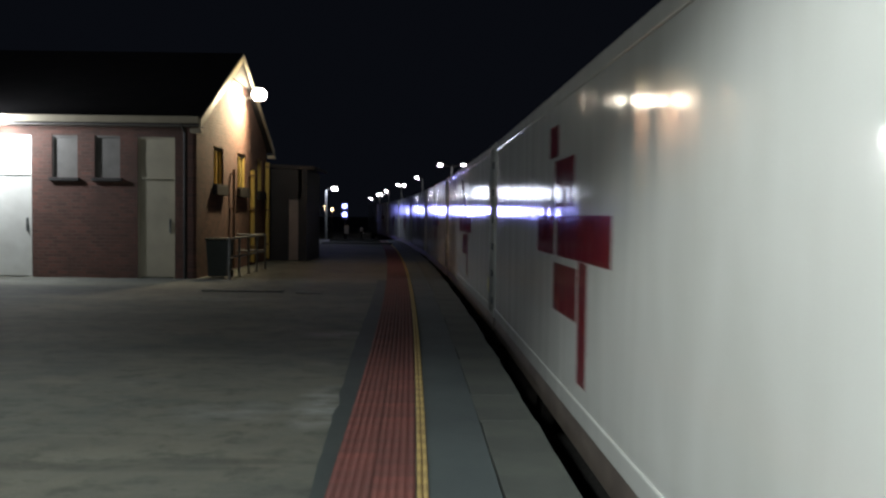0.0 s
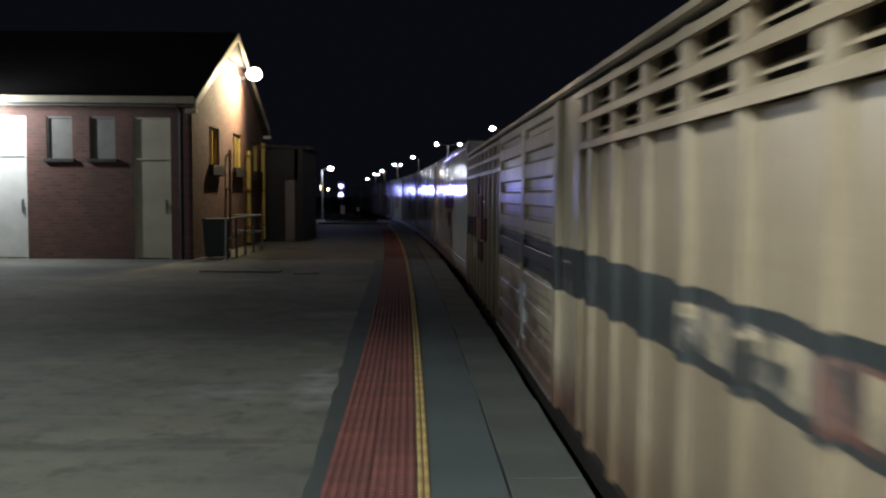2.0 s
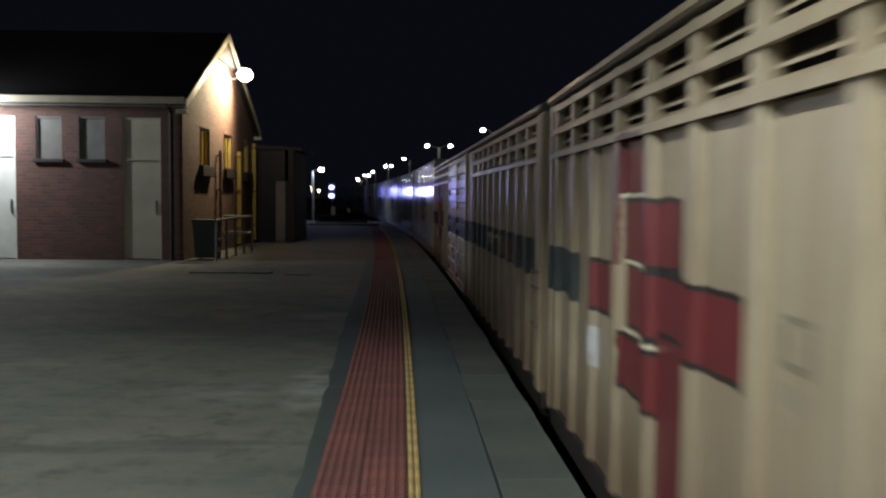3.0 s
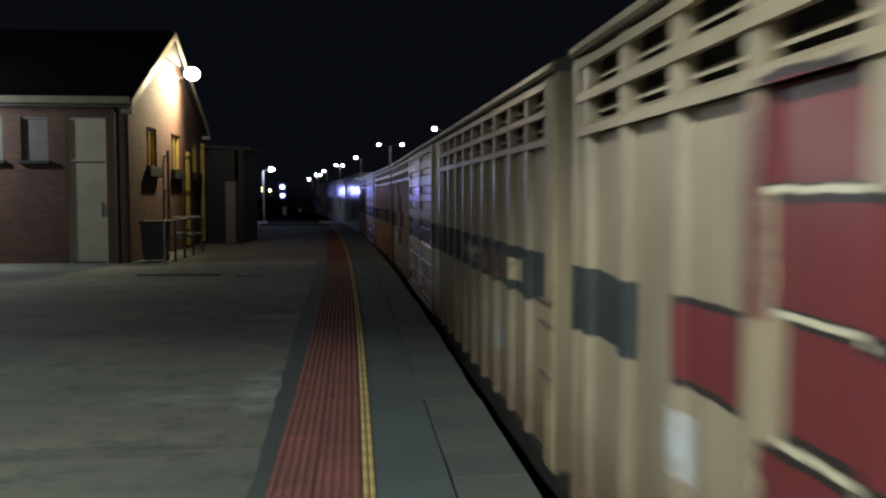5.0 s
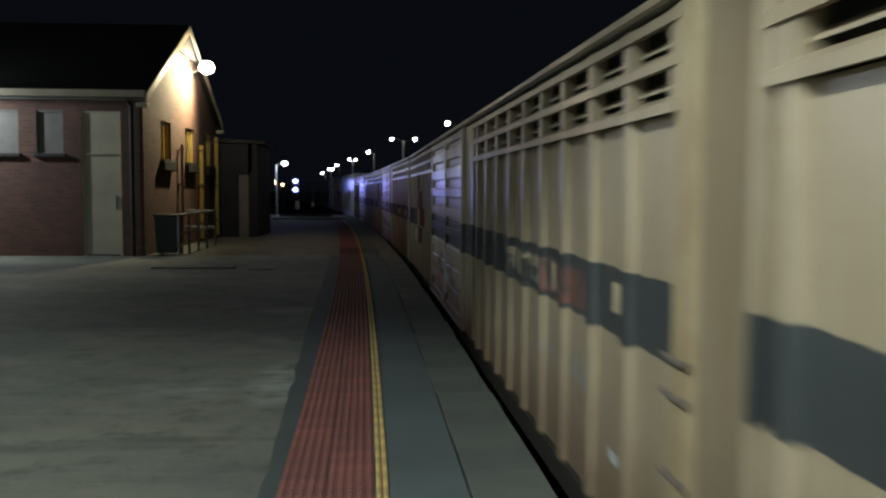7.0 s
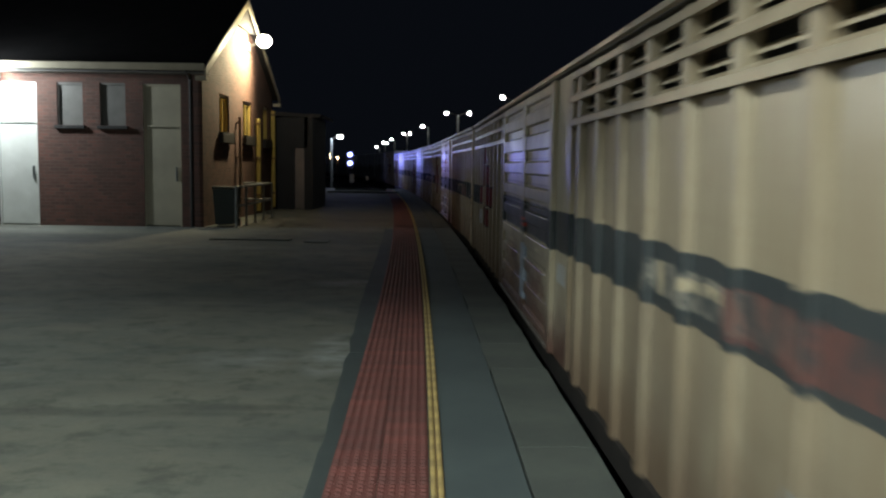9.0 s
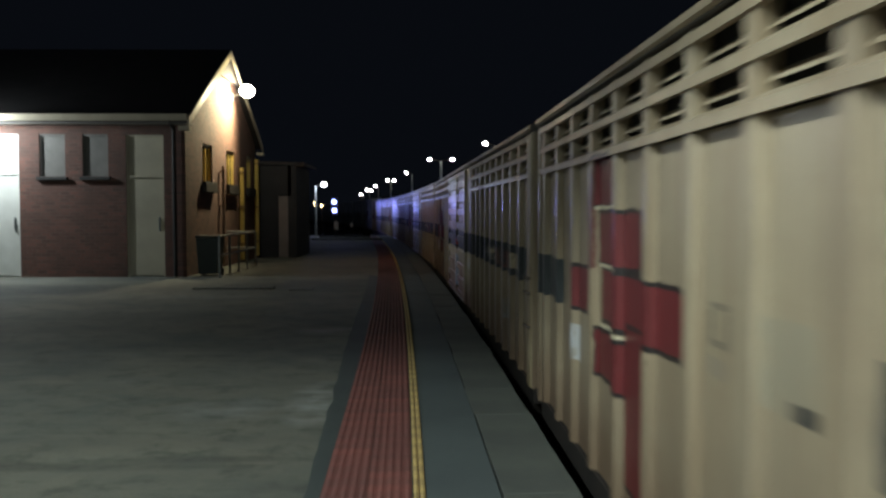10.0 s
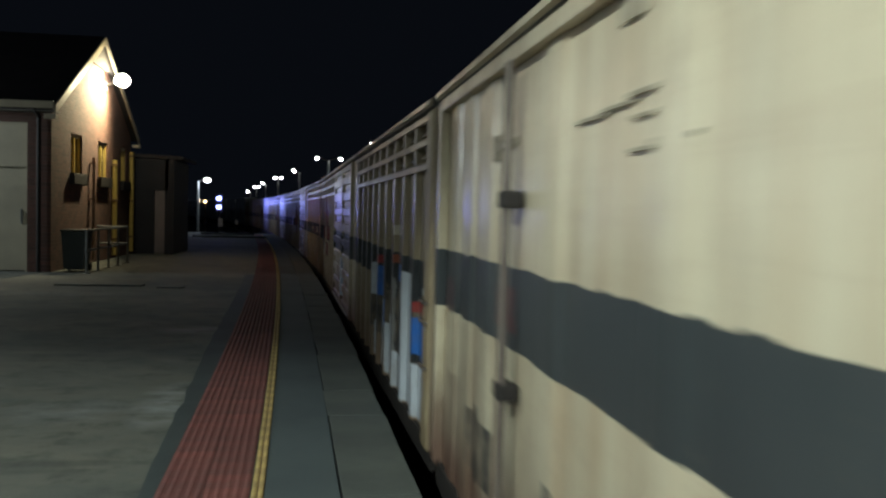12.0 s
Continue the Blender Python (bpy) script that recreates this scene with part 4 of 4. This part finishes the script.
def annex():
    b = thing("annex", "low dark annex behind the gable with a narrow pale door", "building")
    x, y0, y1 = -4.68, 31.0, 34.4
    bm = B()
    wall_with_holes(bm, "x", y0, 0.3, -14, x - 0.3, 0, 3.25, [(-5.33, -4.86, 0, 2.2)])
    part("front_wall", bm, M["dark_wall"], b)
    bm = B()
    box(bm, x - 0.298, x, y0, y1, 0, 3.25)
    part("side_wall", bm, M["dark_wall"], b)
    bm = B()
    box(bm, -14, x - 0.3, y1 - 0.3, y1, 0, 3.25)
    part("back_wall", bm, M["dark_wall"], b)
    bm = B()
    prism(bm, [(-14, 3.75), (-14, 3.62), (x + 0.25, 3.26), (x + 0.25, 3.38)], "y", 31.25, y1 + 0.25)
    part("roof", bm, M["roof"], b)
    bm = B()
    box(bm, -5.32, -4.87, y0 + 0.06, y0 + 0.11, 0.02, 2.19, 0.006)
    part("door", bm, M["dull_door"], b, "narrow pale door")
    return b


annex()


# ---- lamps ----
def flood_lamp():
    f = thing("floodlight", "bright white floodlight on the brick gable", "floodlight")
    bm = B()
    box(bm, GX + 0.002, GX + 0.05, 27.05, 27.35, 5.05, 5.3, 0.01)
    rod(bm, (GX + 0.04, 27.2, 5.2), (GX + 0.4, 27.2, 5.3), 0.03)
    part("bracket", bm, M["galv"], f)
    bm = B()
    ball(bm, (-5.6, 27.2, 5.36), 0.23, 0.85)
    part("lens", bm, M["lamp_gable"], f, "glaring white lens", True)


flood_lamp()


def door_lamp():
    f = thing("wall_lamp", "bright white wall lamp over the white door", "lamp")
    bm = B()
    box(bm, -11.4, -11.1, FY - 0.1, FY - 0.002, 3.66, 3.76, 0.01)
    part("bracket", bm, M["galv"], f)
    bm = B()
    ball(bm, (-11.25, FY - 0.32, 3.74), 0.2, 0.8)
    part("lens", bm, M["lamp_white"], f, "glaring lens", True)


door_lamp()


def yard_lamp(at, base_z, pole_off, group, arms=1, r=0.16, mat="lamp_white"):
    """A street lamp on a pole; at: the lamp head; pole_off: how far the pole stands from it in x."""
    x, y, z = at
    f = thing("street_lamp", "bright white lamp on a tall steel pole beside the railway", "street lamp", group)
    px = x + pole_off
    bm = B()
    rod(bm, (px, y, base_z), (px, y, z - 0.1), 0.11, 0.07, 10)
    part("pole", bm, M["galv"], f)
    heads = [x] if arms == 1 else [x, px + (px - x)]
    for hx in heads:
        bm = B()
        rod(bm, (px, y, z - 0.15), (hx, y, z + 0.12), 0.04, n=8)
        part("arm", bm, M["under"], f)
        bm = B()
        box(bm, hx - 0.14, hx + 0.14, y - 0.12, y + 0.12, z + 0.08, z + 0.17, 0.02)
        part("head", bm, M["under"], f)
        bm = B()
        ball(bm, (hx, y, z), r, 0.7)
        part("lens", bm, M[mat], f, "", True)
    return f


RG = "lamps along the far side of the line"
yard_lamp((2.75, 42.0, 4.88), -1.3, 0.5, RG, r=0.122)
yard_lamp((0.12, 58.0, 5.05), -1.3, 0.77, RG, arms=2, r=0.122)
yard_lamp((-1.82, 75.0, 4.92), -1.3, 0.5, RG, r=0.144)
yard_lamp((-4.1, 90.0, 4.8), -1.3, 0.32, RG, arms=2, r=0.144)
yard_lamp((-6.57, 110.0, 4.77), -1.3, 0.4, RG, r=0.173)
yard_lamp((-8.6, 125.0, 4.65), -1.3, 0.28, RG, arms=2, r=0.158)
yard_lamp((-10.7, 140.0, 4.32), -1.3, 0.5, RG, r=0.187)
yard_lamp((-7.36, 62.0, 3.53), -1.3, -0.6, "platform end lamps", r=0.23, mat="lamp_end")
yard_lamp((-3.0, -0.75, 5.26), 0.0, -0.8, "platform lamps", r=0.16)
# out-of-view poles added to carry the left and rear fill lights
yard_lamp((-9.0, 2.4, 6.55), 0.0, -0.6, "platform lamps", r=0.16)
yard_lamp((-6.0, -15.6, 6.05), 0.0, -0.6, "platform lamps", r=0.16)


def signal_post():
    f = thing("signal_post", "dark steel post with two blue-white lamps at the platform end", "signal")
    bm = B()
    rod(bm, (-9.4, 88.3, -1.3), (-9.4, 88.3, 2.9), 0.09)
    box(bm, -9.75, -9.05, 88.1, 88.25, 1.2, 3.0, 0.03)
    part("post", bm, M["under"], f)
    for z in (2.56, 1.70):
        bm = B()
        ball(bm, (-9.4, 88.0, z), 0.26, 0.85)
        part("lamp", bm, M["lamp_blue"], f, "glaring blue-white lamp", True)


signal_post()


def small_lamp(x, y, z):
    f = thing("warm_lamp", "small warm orange lamp on a thin post in the distance", "lamp", "small warm lamps")
    bm = B()
    rod(bm, (x, y + 0.1, -1.3), (x, y + 0.1, z), 0.05)
    part("post", bm, M["under"], f)
    bm = B()
    ball(bm, (x, y, z), 0.11)
    part("lens", bm, M["lamp_warm"], f, "", True)


for x, z in ((-10.3, 2.15), (-9.7, 2.15), (-10.32, 2.42)):
    small_lamp(x, 80.0, z)


def trackside_sign(x, y, z, w, h):
    f = thing("trackside_sign", "small white sign board on a dark post", "sign", "trackside signs")
    bm = B()
    rod(bm, (x, y + 0.06, -1.3), (x, y + 0.06, z), 0.05)
    part("post", bm, M["under"], f)
    bm = B()
    box(bm, x - w / 2, x + w / 2, y, y + 0.02, z - h / 2, z + h / 2)
    part("board", bm, M["sign_white"], f)


trackside_sign(-8.8, 84, 0.25, 0.42, 0.8)
trackside_sign(-7.33, 84, 0.3, 0.3, 0.4)


def low_kerb(y, x0, x1, h):
    bm = B()
    box(bm, x0, x1, y, y + 0.35, -0.02, h, 0.02)
    tagged(part("kerb", bm, M["slab"]), "low pale concrete kerb across the platform end", "kerb", "kerbs of the platform end")


low_kerb(49.5, -6.6, -2.6, 0.10)
low_kerb(54.5, -6.8, -3.6, 0.12)


# ---- handrail in front of the gable ----
def handrail():
    f = thing("handrail", "galvanised steel handrail beside the gable wall", "handrail")
    x = -5.2
    for z in (1.03, 0.55):
        bm = B()
        rod(bm, (x, 21.6, z), (x, 26.2, z), 0.03)
        rod(bm, (x, 26.2, z), (GX + 0.05, 26.2, z), 0.03)
        part("rail", bm, M["galv"], f)
    for y in (21.7, 22.8, 23.9, 25.0, 26.2):
        bm = B()
        rod(bm, (x, y, 0), (x, y, 1.03), 0.032)
        p = part("post", bm, M["galv"], f)
        bm = B()
        box(bm, x - 0.08, x + 0.08, y - 0.08, y + 0.08, 0, 0.015)
        part("foot_plate", bm, M["galv"], p)


handrail()

def rubbish_bin(x, y):
    f = thing("rubbish_bin", "dark green plastic wheelie bin beside the handrail", "bin")
    bm = B()
    prism(bm, [(x - 0.23, 0.06), (x + 0.23, 0.06), (x + 0.29, 0.96), (x - 0.29, 0.96)], "y", y - 0.3, y + 0.3)
    part("body", bm, M["bin"], f)
    bm = B()
    box(bm, x - 0.31, x + 0.31, y - 0.34, y + 0.34, 0.965, 1.03, 0.025)
    part("lid", bm, M["bin"], f)
    for dx in (-0.24, 0.24):
        bm = B()
        rod(bm, (x + dx - 0.03, y + 0.28, 0.1), (x + dx + 0.03, y + 0.28, 0.1), 0.1, n=14)
        part("wheel", bm, M["dark"], f)


rubbish_bin(-5.62, 22.45)

# drain cover and patches in the asphalt
bm = B()
box(bm, -5.0, -3.3, 18.4, 18.75, 0.0, 0.03, 0.008)
tagged(part("drain_cover", bm, M["slab"]), "flat concrete drain cover in the asphalt", "drain cover")
bm = B()
box(bm, -2.95, -2.45, 18.1, 18.5, 0.0, 0.02, 0.006)
tagged(part("drain_cover", bm, M["slab"]), "small concrete cover in the asphalt", "drain cover")


def patch(off0, off1, y0, y1, mat, label, seed, z=0.004):
    """A thin patch with a ragged left edge."""
    rng = random.Random(seed)
    bm = B()
    n = max(3, int((y1 - y0) / 0.22))
    prev = None
    for i in range(n + 1):
        y = y0 + (y1 - y0) * i / n
        k = min(1.0, 0.93 + 0.07 * i, 0.93 + 0.07 * (n - i))
        k *= 0.45 + 0.55 * min(1.0, max(0.0, (y - 5.0) / 6.0))
        a = along(y, off1 + (off0 - off1) * k + rng.uniform(-0.01, 0.01))
        b = along(y, off1)
        ring = [bm.verts.new((a.x, a.y, z)), bm.verts.new((b.x, b.y, z)), bm.verts.new((b.x, b.y, -0.01)), bm.verts.new((a.x, a.y, -0.01))]
        if prev:
            for k in range(4):
                bm.faces.new((prev[k], prev[(k + 1) % 4], ring[(k + 1) % 4], ring[k]))
        else:
            bm.faces.new(ring)
        prev = ring
    bm.faces.new(prev[::-1])
    tagged(part("platform_patch", bm, M[mat]), label, "patch", kind="structure")


patch(RED0 - 0.22, RED0 + 0.01, -30, 7.5, "bitumen", "dark bitumen seam along the tactile strip", 1)
patch(RED0 - 0.22, RED0 + 0.01, 7.51, 12.0, "bitumen", "dark bitumen patch along the tactile strip", 2)
patch(RED0 - 0.22, RED0 + 0.01, 12.01, 22.0, "bitumen", "dark bitumen patch along the tactile strip", 3)


# ---- pieces: tactile tiles, yellow edge pieces, coping slabs ----
def dotted(w, l, nx, ny, r, h):
    """A tile with rows of blunt studs; origin at the middle of its left side."""
    verts, faces = [], []

    def quad_box(x0, x1, y0, y1, z0, z1):
        k = len(verts)
        verts.extend((x, y, z) for z in (z0, z1) for x, y in ((x0, y0), (x1, y0), (x1, y1), (x0, y1)))
        faces.extend(tuple(k + i for i in q) for q in ((4, 5, 6, 7), (0, 1, 5, 4), (1, 2, 6, 5), (2, 3, 7, 6), (3, 0, 4, 7)))

    quad_box(0.002, w - 0.002, -l / 2 + 0.002, l / 2 - 0.002, -0.01, 0.006)
    for i in range(nx):
        for j in range(ny):
            cx, cy = (i + 0.5) * w / nx, -l / 2 + (j + 0.5) * l / ny
            k = len(verts)
            for rr, z in ((r, 0.006), (r * 0.62, 0.006 + h)):
                verts.extend((cx + rr * math.cos(a * math.pi / 3), cy + rr * math.sin(a * math.pi / 3), z) for a in range(6))
            faces.extend((k + a, k + (a + 1) % 6, k + 6 + (a + 1) % 6, k + 6 + a) for a in range(6))
            faces.append(tuple(k + 6 + a for a in range(6)))
    me = bpy.data.meshes.new("stud_tile")
    me.from_pydata(verts, [], faces)
    return me


def tactile_strip():
    strip = thing("tactile_strip", "red studded tactile strip with a yellow edge line", "tactile paving", kind="structure")
    w = (RED1 - RED0) / 2
    red = dotted(w, 0.268, 5, 5, 0.0205, 0.009)
    red.materials.append(M["red_tile"])
    yel = dotted(-YEL0 - 0.004, 0.268, 2, 9, 0.0165, 0.009)
    yel.materials.append(M["yellow_bed"])
    yel.materials.append(M["yellow_tile"])
    for p in yel.polygons:
        p.material_index = 1 if p.index > 4 else 0
    for i in range(148):
        y = 2.6 + i * 0.268
        m = pose(*along(y, RED0, 0.002), 0, 0, heading(y))
        for k in (0, 1):
            o = part("red_tile", red, None, strip)
            o.matrix_basis = m @ pose(k * w, 0, 0)
        o = part("yellow_tile", yel, None, strip)
        o.matrix_basis = pose(*along(y, YEL0, 0.002), 0, 0, heading(y))
    y1 = 2.6 + 147.5 * 0.268
    for i in range(10):
        a = RED0 + (RED1 - RED0) * (i + 0.2) / 10
        ribbon("red_row", a, a + 0.032, y1, 57, -0.01, 0.015, M["red_tile"], 1.5, "", "", strip)
    for a, b in ((RED0, RED1), (YEL0, -0.004)):
        ribbon("near_bed", a, b, -28, 2.46, -0.01, 0.006, M["red_tile" if b < YEL0 else "yellow_tile"], 1.5, "", "", strip)
    ribbon("red_bed", RED0, RED1, y1, 57, -0.01, 0.006, M["red_tile"], 1.5, "", "", strip)
    ribbon("yellow_bed", YEL0, -0.004, y1, 57, -0.01, 0.009, M["yellow_tile"], 1.5, "", "", strip)


tactile_strip()


def coping():
    row = thing("coping", "worn concrete coping slabs along the platform edge", "coping", kind="structure")
    rng = random.Random(7)
    bm = B()
    box(bm, 0.006, EDGE - SLAB0, -0.4975, 0.4975, -0.09, 0.0, 0.003)
    me = mesh_of("slab", bm, M["slab"])
    for i in range(88):
        y = -28.5 + i
        o = part("slab", me, None, row)
        o.matrix_basis = pose(*along(y, SLAB0 + rng.uniform(-0.004, 0.012), rng.uniform(-0.003, 0.002)), rng.uniform(-0.12, 0.12), rng.uniform(-0.25, 0.25), heading(y) + rng.uniform(-0.5, 0.5))


coping()

# last: everything that moves
motions()
